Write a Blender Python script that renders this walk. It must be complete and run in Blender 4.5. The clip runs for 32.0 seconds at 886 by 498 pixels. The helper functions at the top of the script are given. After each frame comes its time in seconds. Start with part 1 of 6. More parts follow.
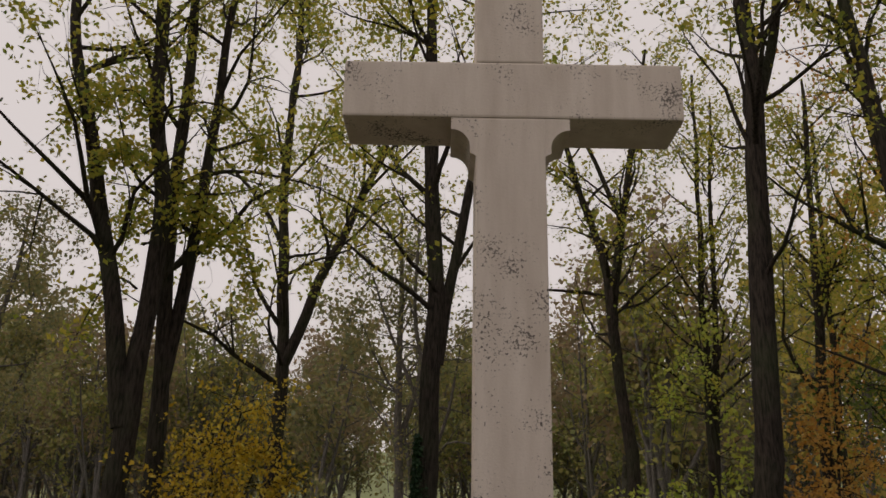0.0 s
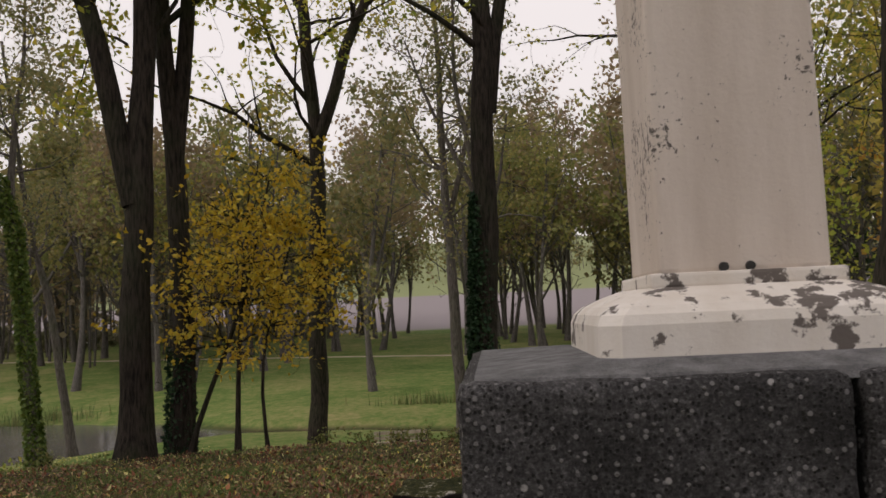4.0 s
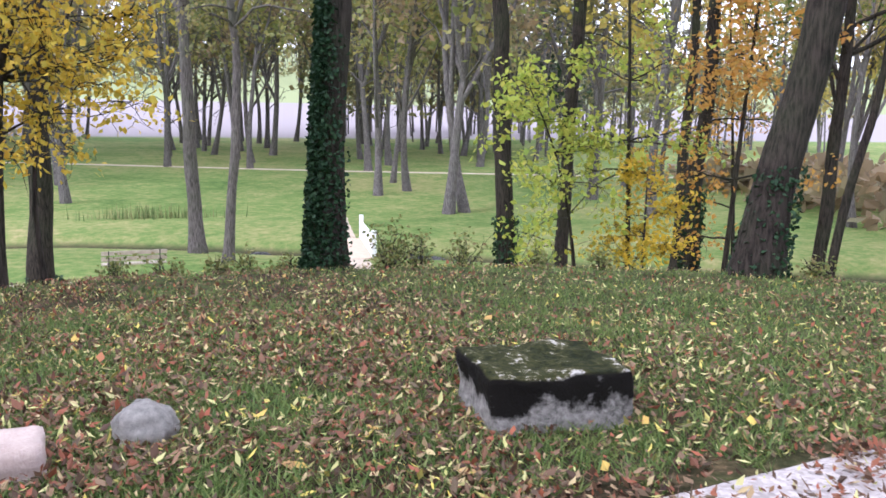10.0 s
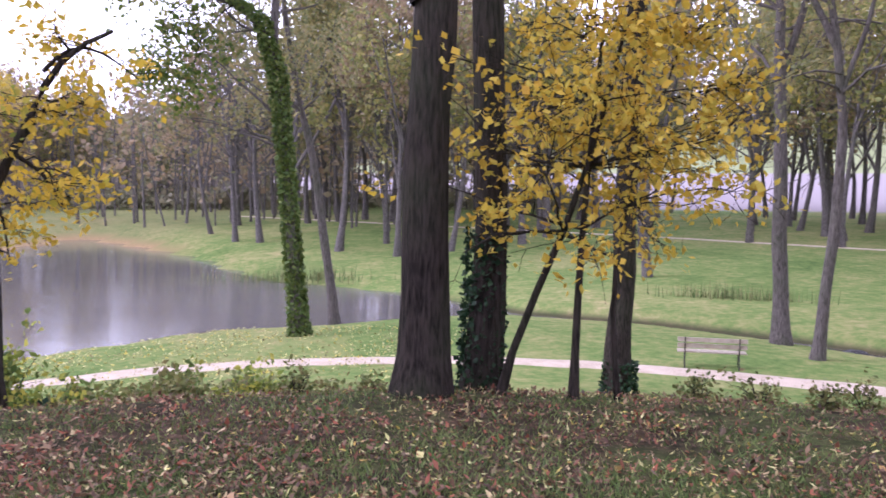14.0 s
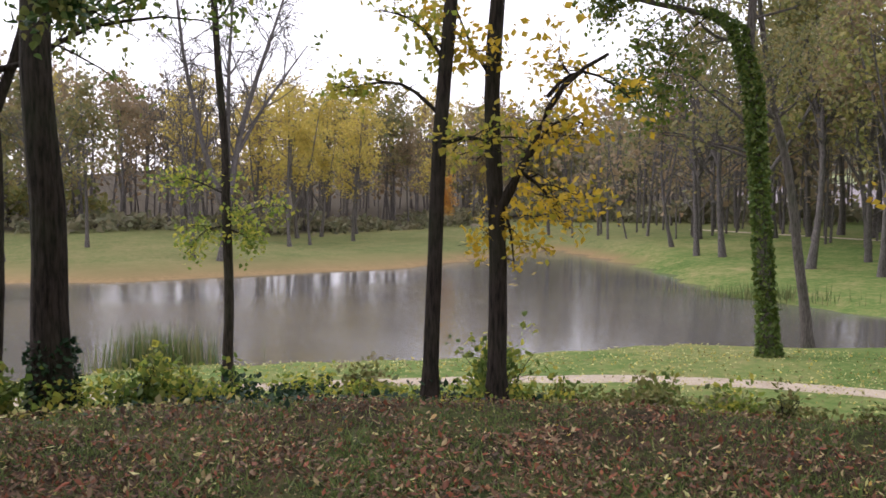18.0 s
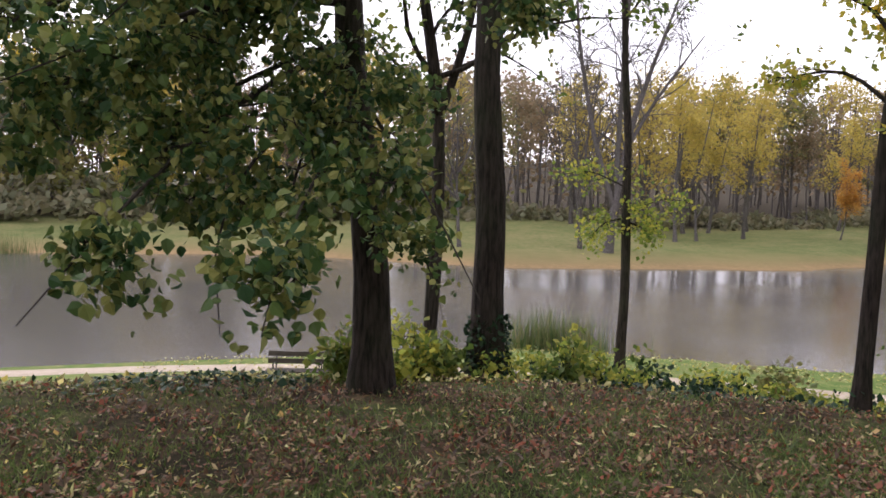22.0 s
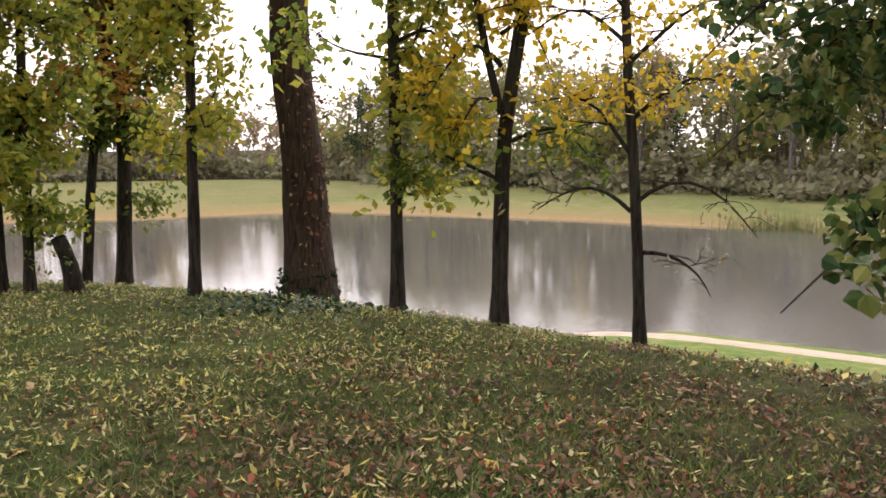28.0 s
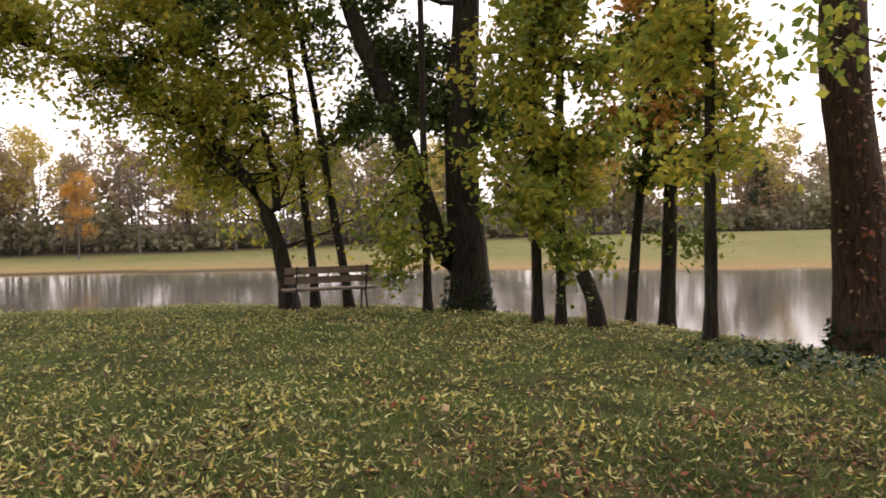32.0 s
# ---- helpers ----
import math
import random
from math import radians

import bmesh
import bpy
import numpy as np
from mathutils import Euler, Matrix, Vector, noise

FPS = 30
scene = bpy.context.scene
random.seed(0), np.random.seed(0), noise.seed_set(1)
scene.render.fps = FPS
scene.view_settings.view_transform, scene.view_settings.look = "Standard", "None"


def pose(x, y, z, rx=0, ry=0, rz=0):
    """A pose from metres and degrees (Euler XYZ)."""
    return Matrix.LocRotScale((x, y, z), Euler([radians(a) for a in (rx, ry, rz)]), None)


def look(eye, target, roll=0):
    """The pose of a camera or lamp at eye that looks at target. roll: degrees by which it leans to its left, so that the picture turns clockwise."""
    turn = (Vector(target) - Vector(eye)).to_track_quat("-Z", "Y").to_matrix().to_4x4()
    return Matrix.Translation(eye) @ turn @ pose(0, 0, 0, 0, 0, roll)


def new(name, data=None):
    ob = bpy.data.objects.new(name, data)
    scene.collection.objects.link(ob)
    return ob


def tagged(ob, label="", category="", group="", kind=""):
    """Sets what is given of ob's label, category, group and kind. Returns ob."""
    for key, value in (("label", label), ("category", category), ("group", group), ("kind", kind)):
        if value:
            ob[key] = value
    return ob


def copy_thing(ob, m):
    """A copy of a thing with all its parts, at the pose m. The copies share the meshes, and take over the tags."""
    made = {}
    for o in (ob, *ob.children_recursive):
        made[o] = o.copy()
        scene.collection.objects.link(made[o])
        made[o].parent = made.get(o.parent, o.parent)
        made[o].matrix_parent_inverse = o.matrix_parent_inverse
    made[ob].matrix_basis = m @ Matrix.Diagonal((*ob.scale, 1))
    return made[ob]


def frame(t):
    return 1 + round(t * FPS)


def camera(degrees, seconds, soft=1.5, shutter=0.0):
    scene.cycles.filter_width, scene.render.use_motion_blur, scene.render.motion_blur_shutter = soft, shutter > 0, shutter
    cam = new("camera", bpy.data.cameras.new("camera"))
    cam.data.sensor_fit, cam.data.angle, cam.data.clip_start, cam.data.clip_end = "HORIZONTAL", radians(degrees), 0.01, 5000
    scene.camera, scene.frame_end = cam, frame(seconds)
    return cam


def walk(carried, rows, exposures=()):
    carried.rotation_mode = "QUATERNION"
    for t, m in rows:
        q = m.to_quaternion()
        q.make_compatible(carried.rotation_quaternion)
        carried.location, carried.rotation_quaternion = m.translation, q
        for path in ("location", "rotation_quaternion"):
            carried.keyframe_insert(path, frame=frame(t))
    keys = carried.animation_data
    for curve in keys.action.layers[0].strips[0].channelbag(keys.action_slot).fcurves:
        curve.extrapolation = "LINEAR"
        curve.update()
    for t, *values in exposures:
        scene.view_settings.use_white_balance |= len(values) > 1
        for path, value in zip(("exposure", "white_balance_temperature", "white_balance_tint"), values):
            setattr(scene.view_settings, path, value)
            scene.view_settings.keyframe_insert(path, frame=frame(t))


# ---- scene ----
cam = camera(55.66, 32.0, soft=1.6, shutter=0.2)
ROWS = [
    (0.0, -0.010, -0.207, 0.021, -0.07, 18.33, -1.01),
    (0.5, 0.023, 0.023, -0.002, 0.71, 17.51, -1.92),
    (1.0, 0.027, 0.332, -0.033, 0.81, 15.80, -1.43),
    (1.5, -0.005, 0.618, -0.049, 1.69, 14.25, 0.03),
    (2.0, 0.032, 0.960, -0.090, 3.65, 11.90, 0.06),
    (2.5, 0.002, 1.279, -0.145, 4.77, 9.08, -0.32),
    (3.0, -0.058, 1.644, -0.197, 5.01, 7.10, 0.33),
    (3.5, -0.150, 2.007, -0.243, 4.50, 5.62, 1.46),
    (4.0, -0.273, 2.336, -0.273, 3.37, 4.30, 2.63),
    (4.5, -0.418, 2.621, -0.305, 1.73, 2.80, 3.10),
    (5.0, -0.576, 2.833, -0.330, -0.26, 0.78, 1.47),
    (5.5, -0.740, 3.080, -0.383, -1.99, -1.86, -0.41),
    (6.0, -0.924, 3.299, -0.417, -5.20, -3.23, -1.51),
    (6.5, -1.111, 3.439, -0.436, -7.33, -4.32, -1.28),
    (7.0, -1.342, 3.637, -0.466, -9.01, -6.71, -0.73),
    (7.5, -1.553, 3.775, -0.461, -9.86, -7.67, -1.42),
    (8.0, -1.808, 4.014, -0.452, -14.17, -7.72, -0.98),
    (8.5, -2.026, 4.261, -0.466, -16.02, -8.39, 0.26),
    (9.0, -2.223, 4.518, -0.445, -17.62, -8.76, 0.32),
    (9.5, -2.418, 4.822, -0.417, -18.56, -8.38, -0.02),
    (10.0, -2.561, 5.134, -0.413, -18.09, -8.52, -0.74),
    (10.5, -2.600, 5.469, -0.407, -16.87, -8.35, -2.89),
    (11.0, -2.591, 5.772, -0.414, -18.01, -8.13, -2.75),
    (11.5, -2.601, 6.114, -0.397, -16.92, -8.41, -1.35),
    (12.0, -2.575, 6.441, -0.350, -9.55, -7.00, -1.85),
    (12.5, -2.644, 6.797, -0.288, -0.92, -5.12, -2.63),
    (13.0, -2.740, 7.044, -0.281, 5.92, -4.95, -1.62),
    (13.5, -2.782, 7.180, -0.258, 12.59, -4.48, -0.21),
    (14.0, -2.787, 7.256, -0.237, 19.90, -4.04, -0.39),
    (14.5, -2.816, 7.293, -0.233, 25.44, -4.01, -0.21),
    (15.0, -2.869, 7.305, -0.237, 29.61, -3.92, -0.13),
    (15.5, -2.929, 7.295, -0.244, 32.93, -3.79, -0.15),
    (16.0, -2.987, 7.263, -0.251, 35.94, -3.65, -0.24),
    (16.5, -3.034, 7.223, -0.253, 39.20, -3.54, -0.31),
    (17.0, -3.058, 7.178, -0.245, 43.22, -3.47, -0.25),
    (17.5, -3.051, 7.109, -0.237, 47.15, -3.43, -0.11),
    (18.0, -3.028, 7.050, -0.232, 50.39, -3.26, -0.06),
    (18.5, -2.999, 6.995, -0.227, 53.30, -3.14, -0.28),
    (19.0, -2.987, 6.951, -0.225, 56.16, -3.38, -0.56),
    (19.5, -2.983, 6.897, -0.225, 58.87, -3.70, -0.72),
    (20.0, -2.992, 6.838, -0.229, 62.26, -3.78, -0.76),
    (20.5, -2.995, 6.767, -0.233, 66.15, -4.00, -0.71),
    (21.0, -3.004, 6.682, -0.230, 69.84, -3.85, -0.74),
    (21.5, -3.015, 6.603, -0.237, 73.27, -3.84, -1.03),
    (22.0, -3.033, 6.538, -0.240, 76.00, -3.99, -1.25),
    (22.5, -3.069, 6.498, -0.242, 77.80, -3.99, -1.56),
    (23.0, -3.131, 6.456, -0.250, 79.67, -3.95, -1.54),
    (23.5, -3.191, 6.378, -0.269, 81.98, -4.01, -1.27),
    (24.0, -3.252, 6.290, -0.282, 85.50, -4.23, -1.12),
    (24.5, -3.313, 6.195, -0.304, 90.71, -4.64, -1.10),
    (25.0, -3.361, 6.116, -0.322, 96.43, -4.98, -0.92),
    (25.5, -3.400, 6.084, -0.325, 102.15, -4.89, -0.92),
    (26.0, -3.390, 6.095, -0.305, 108.27, -4.87, -1.15),
    (26.5, -3.367, 6.090, -0.286, 113.78, -5.11, -0.98),
    (27.0, -3.493, 6.164, -0.294, 118.63, -5.43, -0.64),
    (27.5, -3.692, 6.297, -0.314, 123.07, -5.73, -0.35),
    (28.0, -3.898, 6.466, -0.331, 127.33, -5.96, -0.16),
    (28.5, -4.078, 6.599, -0.345, 131.53, -6.01, -0.08),
    (29.0, -4.204, 6.646, -0.358, 135.93, -5.75, -0.05),
    (29.5, -4.322, 6.671, -0.375, 141.45, -5.42, 0.03),
    (30.0, -4.506, 6.693, -0.400, 147.51, -4.82, -0.22),
    (30.5, -4.741, 6.649, -0.452, 152.22, -4.41, -0.16),
    (31.0, -5.005, 6.559, -0.512, 156.18, -2.69, 0.78),
    (31.5, -5.262, 6.459, -0.557, 161.56, -1.70, 1.46),
    (32.0, -5.473, 6.326, -0.580, 167.97, -2.12, 1.06),
]
EXPOSURES = [(0.0, -1.14, 7300, 15), (2.5, -0.9, 7200, 15), (5.0, -0.22, 6700, 13), (6.0, 0.54, 6000, 12), (7.0, 0.62, 5800, 14), (9.0, 1.08, 5600, 17), (10.0, 1.04, 5600, 17), (12.0, 1.4, 5500, 33), (13.0, 1.26, 5500, 37), (14.0, 0.8, 5550, 36), (14.5, 0.68, 5700, 33), (17.0, 0.12, 6250, 17), (24.0, 0.2, 6400, 19), (26.0, 0.42, 6750, 17), (28.0, 0.46, 6950, 16), (32.0, 0.24, 7250, 19)]
walk(cam, [(t, pose(x, y, z, 90 + pitch, roll, yaw)) for t, x, y, z, yaw, pitch, roll in ROWS], EXPOSURES)

# ---- world and light: a bright overcast autumn day ----
world = bpy.data.worlds.new("overcast_sky")
scene.world = world
world.use_nodes = True
wn, wl = world.node_tree.nodes, world.node_tree.links
wn.clear()
sky = wn.new("ShaderNodeTexSky")
sky.sky_type, sky.sun_disc, sky.sun_elevation, sky.sun_rotation = "NISHITA", False, radians(38), radians(250)
sky.dust_density, sky.air_density = 3.0, 1.0
gain = wn.new("ShaderNodeMixRGB")
gain.blend_type, gain.inputs[0].default_value = "MULTIPLY", 1.0
gain.inputs[2].default_value = (0.1, 0.1, 0.1, 1)
cloud = wn.new("ShaderNodeMixRGB")
cloud.inputs[0].default_value, cloud.inputs[2].default_value = 0.88, (1.0, 0.985, 1.03, 1)
back, wout = wn.new("ShaderNodeBackground"), wn.new("ShaderNodeOutputWorld")
back.inputs[1].default_value = 1.55
wl.new(sky.outputs[0], gain.inputs[1])
wl.new(gain.outputs[0], cloud.inputs[1])
wl.new(cloud.outputs[0], back.inputs[0])
wl.new(back.outputs[0], wout.inputs[0])
sun = new("sun", bpy.data.lights.new("sun", "SUN"))
sun.data.energy, sun.data.angle, sun.data.color = 1.3, radians(25), (1.0, 0.96, 0.9)
sun.matrix_world = look((-30, -14, 26), (0, 0, 0))


# ---- lie of the land ----
WATER = -5.65
POND = [(-28.6, -3.5), (-29.8, 5), (-30.2, 16), (-24.5, 25.5), (-21.5, 33.5), (-16, 38), (-12, 40.4), (-6, 40.0), (-1.5, 38.1), (1.5, 36.2), (5.2, 34.9), (8, 33.2), (11, 30.9), (15, 28.4), (24, 24.2), (60, 14),
        (60, 15.4), (24.6, 25.7), (15.7, 29.9), (11.6, 32.4), (8.5, 34.8), (5.6, 36.4), (2, 37.8), (-1, 39.7), (-6, 41.7), (-12, 42.6), (-18.5, 47.5), (-29, 50.0), (-45.5, 65), (-74, 83), (-66, 68), (-57.5, 49), (-58.5, 37), (-59.5, 26), (-71, 9.5),
        (-72, -10), (-72, -29), (-67, -58), (-48, -62), (-17, -79), (10, -86), (60, -88), (60, -40), (25, -30), (5, -26), (-8, -22), (-16, -16), (-22, -9.5)]


def smooth(v, a, b):
    t = np.clip((v - a) / (b - a), 0, 1)
    return t * t * (3 - 2 * t)


def shore(x, y):
    """Distance to the water's edge, negative on the water."""
    x, y = np.asarray(x, float), np.asarray(y, float)
    best, inside = np.full(x.shape, 1e9), np.zeros(x.shape, bool)
    for (ax, ay), (bx, by) in zip(POND, POND[1:] + POND[:1]):
        dx, dy = bx - ax, by - ay
        t = np.clip(((x - ax) * dx + (y - ay) * dy) / (dx * dx + dy * dy), 0, 1)
        best = np.minimum(best, np.hypot(x - ax - t * dx, y - ay - t * dy))
        if dy:
            inside ^= ((ay > y) != (by > y)) & (x < (y - ay) * dx / dy + ax)
    return np.where(inside, -best, best)


def ground_z(x, y):
    """Height of the ground: a low mound above a meadow with a pond and a brook, fields rising far off."""
    x, y = np.asarray(x, float), np.asarray(y, float)
    s = shore(x, y)
    r, a = np.hypot(x + 2, y - 4), np.arctan2(y - 4, x + 2)
    north, south = np.clip(np.sin(a), 0, 1), np.clip(-np.sin(a), 0, 1)
    rim = 8.8 + 2.6 * north + 6.8 * south ** 2 + 1.6 * np.clip(np.cos(a), 0, 1)
    top = -1.84 - (0.0034 - 0.0015 * south) * r * r + 0.16 * np.exp(-((x - 0.3) ** 2 + (y - 1) ** 2) / 10)
    top = top + 0.02 * np.sin(x * 1.3 + y) * np.sin(y * 1.1 - x * 0.4)
    brook = smooth(x, -19, -13) * smooth(y, 12, 16) * (1 - smooth(s, 3, 9)) * (1 - smooth(y, 49, 53))
    low = WATER + 0.12 + 0.62 * (1 - np.exp(-np.maximum(s, 0) / 5)) + brook * (0.32 * smooth(s, 0.05, 0.8) - 0.1)
    low = low + np.clip(y - 48, 0, 70) * 0.033 + np.clip(y - 118, 0, 72) * 0.085 + np.clip(y - 190, 0, 160) * 0.16 + 1.6 * smooth(s, 4, 40) * smooth(r, 50, 75) * (y < 48) + np.clip(-100 - x, 0, 90) * 0.06 + np.clip(-112 - y, 0, 60) * 0.02
    land = top + (low - top) * smooth(r, rim, rim + 12) ** 0.9
    return np.where(s > 0, land, WATER - 0.6 * (1 - np.exp(np.minimum(s, 0) / 1.5)) - 0.05)


# ---- materials ----
def shader(name):
    m = bpy.data.materials.new(name)
    m.use_nodes = True
    n = m.node_tree.nodes
    return m, n, m.node_tree.links, n["Principled BSDF"]


def ramp_of(n, stops):
    r = n.new("ShaderNodeValToRGB")
    e = r.color_ramp.elements
    while len(e) < len(stops):
        e.new(0.5)
    for k, (p, c) in zip(e, stops):
        k.position, k.color = p, (*c, 1)
    return r


def noise_of(n, l, scale, detail=4.0, rough=0.55, coords=None, stretch=None):
    t = n.new("ShaderNodeTexNoise")
    t.inputs["Scale"].default_value, t.inputs["Detail"].default_value, t.inputs["Roughness"].default_value = scale, detail, rough
    if coords is None:
        c = n.new("ShaderNodeNewGeometry")
        out = c.outputs["Position"]
    else:
        out = coords
    if stretch:
        mp = n.new("ShaderNodeMapping")
        mp.inputs["Scale"].default_value = stretch
        l.new(out, mp.inputs["Vector"])
        out = mp.outputs[0]
    l.new(out, t.inputs["Vector"])
    return t


def bumped(n, l, p, source, strength, distance):
    b = n.new("ShaderNodeBump")
    b.inputs["Strength"].default_value, b.inputs["Distance"].default_value = strength, distance
    l.new(source, b.inputs["Height"])
    l.new(b.outputs[0], p.inputs["Normal"])
    return b


def mixed(n, l, fac, a, b):
    m = n.new("ShaderNodeMixRGB")
    for k, v in ((0, fac), (1, a), (2, b)):
        if isinstance(v, tuple):
            m.inputs[k].default_value = (*v, 1)
        elif isinstance(v, float):
            m.inputs[k].default_value = v
        else:
            l.new(v, m.inputs[k])
    return m.outputs[0]


def leaf_material(name, colours, sheer=0.35, rough=0.5):
    m, n, l, p = shader(name)
    g = n.new("ShaderNodeNewGeometry")
    r = ramp_of(n, [(i / max(1, len(colours) - 1), c) for i, c in enumerate(colours)])
    l.new(g.outputs["Random Per Island"], r.inputs[0])
    l.new(r.outputs[0], p.inputs["Base Color"])
    p.inputs["Roughness"].default_value, p.inputs["Specular IOR Level"].default_value = rough, 0.25
    t, mx = n.new("ShaderNodeBsdfTranslucent"), n.new("ShaderNodeMixShader")
    l.new(r.outputs[0], t.inputs[0])
    mx.inputs[0].default_value = sheer
    l.new(p.outputs[0], mx.inputs[1])
    l.new(t.outputs[0], mx.inputs[2])
    l.new(mx.outputs[0], n["Material Output"].inputs[0])
    return m


def bark_material(name, dark, light, moss=0.0):
    m, n, l, p = shader(name)
    c = n.new("ShaderNodeTexCoord").outputs["Object"]
    ridge = noise_of(n, l, 9.0, 5.0, 0.6, c, (3.2, 3.2, 0.45))
    blot = noise_of(n, l, 1.1, 3.0, 0.5, c)
    r = ramp_of(n, [(0.34, dark), (0.62, light)])
    l.new(ridge.outputs[0], r.inputs[0])
    g = ramp_of(n, [(0.45, (0, 0, 0)), (0.7, (moss, moss, moss))])
    l.new(blot.outputs[0], g.inputs[0])
    col = mixed(n, l, g.outputs[0], r.outputs[0], (0.05, 0.075, 0.03))
    l.new(col, p.inputs["Base Color"])
    p.inputs["Roughness"].default_value, p.inputs["Specular IOR Level"].default_value = 0.92, 0.15
    bumped(n, l, p, ridge.outputs[0], 0.9, 0.035)
    return m


def plain_material(name, a, b, scale, rough, bump=0.3, depth=0.01, metal=0.0):
    m, n, l, p = shader(name)
    big, fine = noise_of(n, l, scale, 4.0), noise_of(n, l, scale * 9, 5.0, 0.65)
    r = ramp_of(n, [(0.3, a), (0.7, b)])
    l.new(mixed(n, l, 0.4, big.outputs[0], fine.outputs[0]), r.inputs[0])
    l.new(r.outputs[0], p.inputs["Base Color"])
    p.inputs["Roughness"].default_value, p.inputs["Metallic"].default_value = rough, metal
    bumped(n, l, p, fine.outputs[0], bump, depth)
    return m


bark_dark = bark_material("dark_furrowed_bark", (0.01, 0.008, 0.007), (0.05, 0.04, 0.033), 0.25)
bark_grey = bark_material("grey_bark", (0.05, 0.044, 0.042), (0.16, 0.14, 0.132), 0.3)
# far bark lightened to grey: distance haze put into its colour
bark_far = bark_material("hazy_distant_bark", (0.06, 0.054, 0.052), (0.19, 0.172, 0.165), 0.2)
bark_plane = bark_material("reddish_flaking_bark", (0.02, 0.014, 0.011), (0.085, 0.055, 0.042), 0.15)
leaf_green = leaf_material("green_leaves", [(0.07, 0.12, 0.025), (0.11, 0.17, 0.035), (0.17, 0.22, 0.045), (0.27, 0.26, 0.05)], 0.5)
leaf_deep = leaf_material("dark_green_leaves", [(0.03, 0.06, 0.018), (0.05, 0.09, 0.024), (0.09, 0.13, 0.035), (0.16, 0.18, 0.045)], 0.45)
leaf_linden = leaf_material("linden_leaves", [(0.028, 0.07, 0.026), (0.055, 0.11, 0.034), (0.12, 0.18, 0.05), (0.3, 0.3, 0.09), (0.035, 0.075, 0.025)], 0.42, 0.4)
leaf_lime = leaf_material("lime_green_leaves", [(0.36, 0.46, 0.08), (0.46, 0.52, 0.1), (0.55, 0.52, 0.1), (0.27, 0.38, 0.07)], 0.5)
leaf_yellow = leaf_material("yellow_leaves", [(0.64, 0.47, 0.05), (0.58, 0.38, 0.035), (0.68, 0.53, 0.08), (0.5, 0.42, 0.06), (0.5, 0.3, 0.03)], 0.45)
leaf_gold = leaf_material("golden_leaves", [(0.62, 0.42, 0.03), (0.7, 0.5, 0.06), (0.5, 0.36, 0.03), (0.4, 0.38, 0.05)], 0.45)
leaf_orange = leaf_material("orange_leaves", [(0.55, 0.26, 0.05), (0.64, 0.38, 0.09), (0.46, 0.22, 0.06), (0.62, 0.44, 0.12)], 0.55)
leaf_pale_gold = leaf_material("pale_yellow_distant_leaves", [(0.6, 0.47, 0.1), (0.5, 0.42, 0.11), (0.64, 0.5, 0.13), (0.42, 0.38, 0.1), (0.46, 0.33, 0.1)], 0.55)
leaf_ash = leaf_material("dull_shrub_leaves", [(0.09, 0.12, 0.035), (0.16, 0.19, 0.055), (0.24, 0.24, 0.08), (0.2, 0.15, 0.07)], 0.4)
leaf_mixed = leaf_material("yellow_green_leaves", [(0.19, 0.25, 0.045), (0.3, 0.35, 0.06), (0.44, 0.41, 0.07), (0.56, 0.45, 0.07), (0.26, 0.29, 0.05)], 0.62)
# olive, brownish and hedge leaves hold a painted tint of distance haze
leaf_olive = leaf_material("hazy_olive_leaves", [(0.15, 0.17, 0.075), (0.21, 0.215, 0.095), (0.28, 0.25, 0.105), (0.32, 0.25, 0.11)], 0.42)
leaf_far_green = leaf_material("far_yellow_green_leaves", [(0.16, 0.19, 0.065), (0.23, 0.25, 0.085), (0.32, 0.3, 0.1), (0.38, 0.32, 0.11)], 0.45)
leaf_brown = leaf_material("hazy_brownish_leaves", [(0.26, 0.2, 0.13), (0.34, 0.25, 0.15), (0.24, 0.22, 0.13), (0.37, 0.25, 0.14)], 0.42)
leaf_hedge = leaf_material("hazy_grey_hedge_leaves", [(0.16, 0.17, 0.1), (0.21, 0.215, 0.125), (0.28, 0.25, 0.15), (0.19, 0.18, 0.12)], 0.4)
leaf_pine = leaf_material("dark_pine_needles", [(0.02, 0.04, 0.02), (0.035, 0.06, 0.03), (0.05, 0.075, 0.035)], 0.15)
leaf_ivy = leaf_material("ivy_leaves", [(0.01, 0.03, 0.012), (0.016, 0.045, 0.018), (0.03, 0.065, 0.025)], 0.12, 0.6)
leaf_pale_ivy = leaf_material("light_green_ivy_leaves", [(0.07, 0.12, 0.03), (0.12, 0.18, 0.045), (0.2, 0.24, 0.06)], 0.3, 0.4)
leaf_shrub = leaf_material("shrub_leaves", [(0.12, 0.19, 0.04), (0.22, 0.29, 0.055), (0.38, 0.4, 0.075), (0.54, 0.48, 0.08)], 0.6)
leaf_litter = leaf_material("fallen_leaves", [(0.045, 0.026, 0.018), (0.11, 0.062, 0.038), (0.23, 0.135, 0.08), (0.08, 0.046, 0.03), (0.3, 0.095, 0.05), (0.22, 0.085, 0.05), (0.15, 0.11, 0.066), (0.06, 0.036, 0.024), (0.26, 0.17, 0.1), (0.5, 0.4, 0.2)], 0.15, 0.6)
leaf_litter_pale = leaf_material("pale_fallen_leaves", [(0.42, 0.42, 0.14), (0.56, 0.55, 0.22), (0.12, 0.09, 0.045), (0.68, 0.65, 0.3), (0.28, 0.26, 0.09), (0.66, 0.54, 0.12), (0.09, 0.1, 0.04)], 0.15, 0.6)
leaf_accent = leaf_material("bright_fallen_leaves", [(0.62, 0.48, 0.1), (0.5, 0.3, 0.1), (0.58, 0.54, 0.22), (0.4, 0.15, 0.07), (0.56, 0.5, 0.28)], 0.2, 0.6)
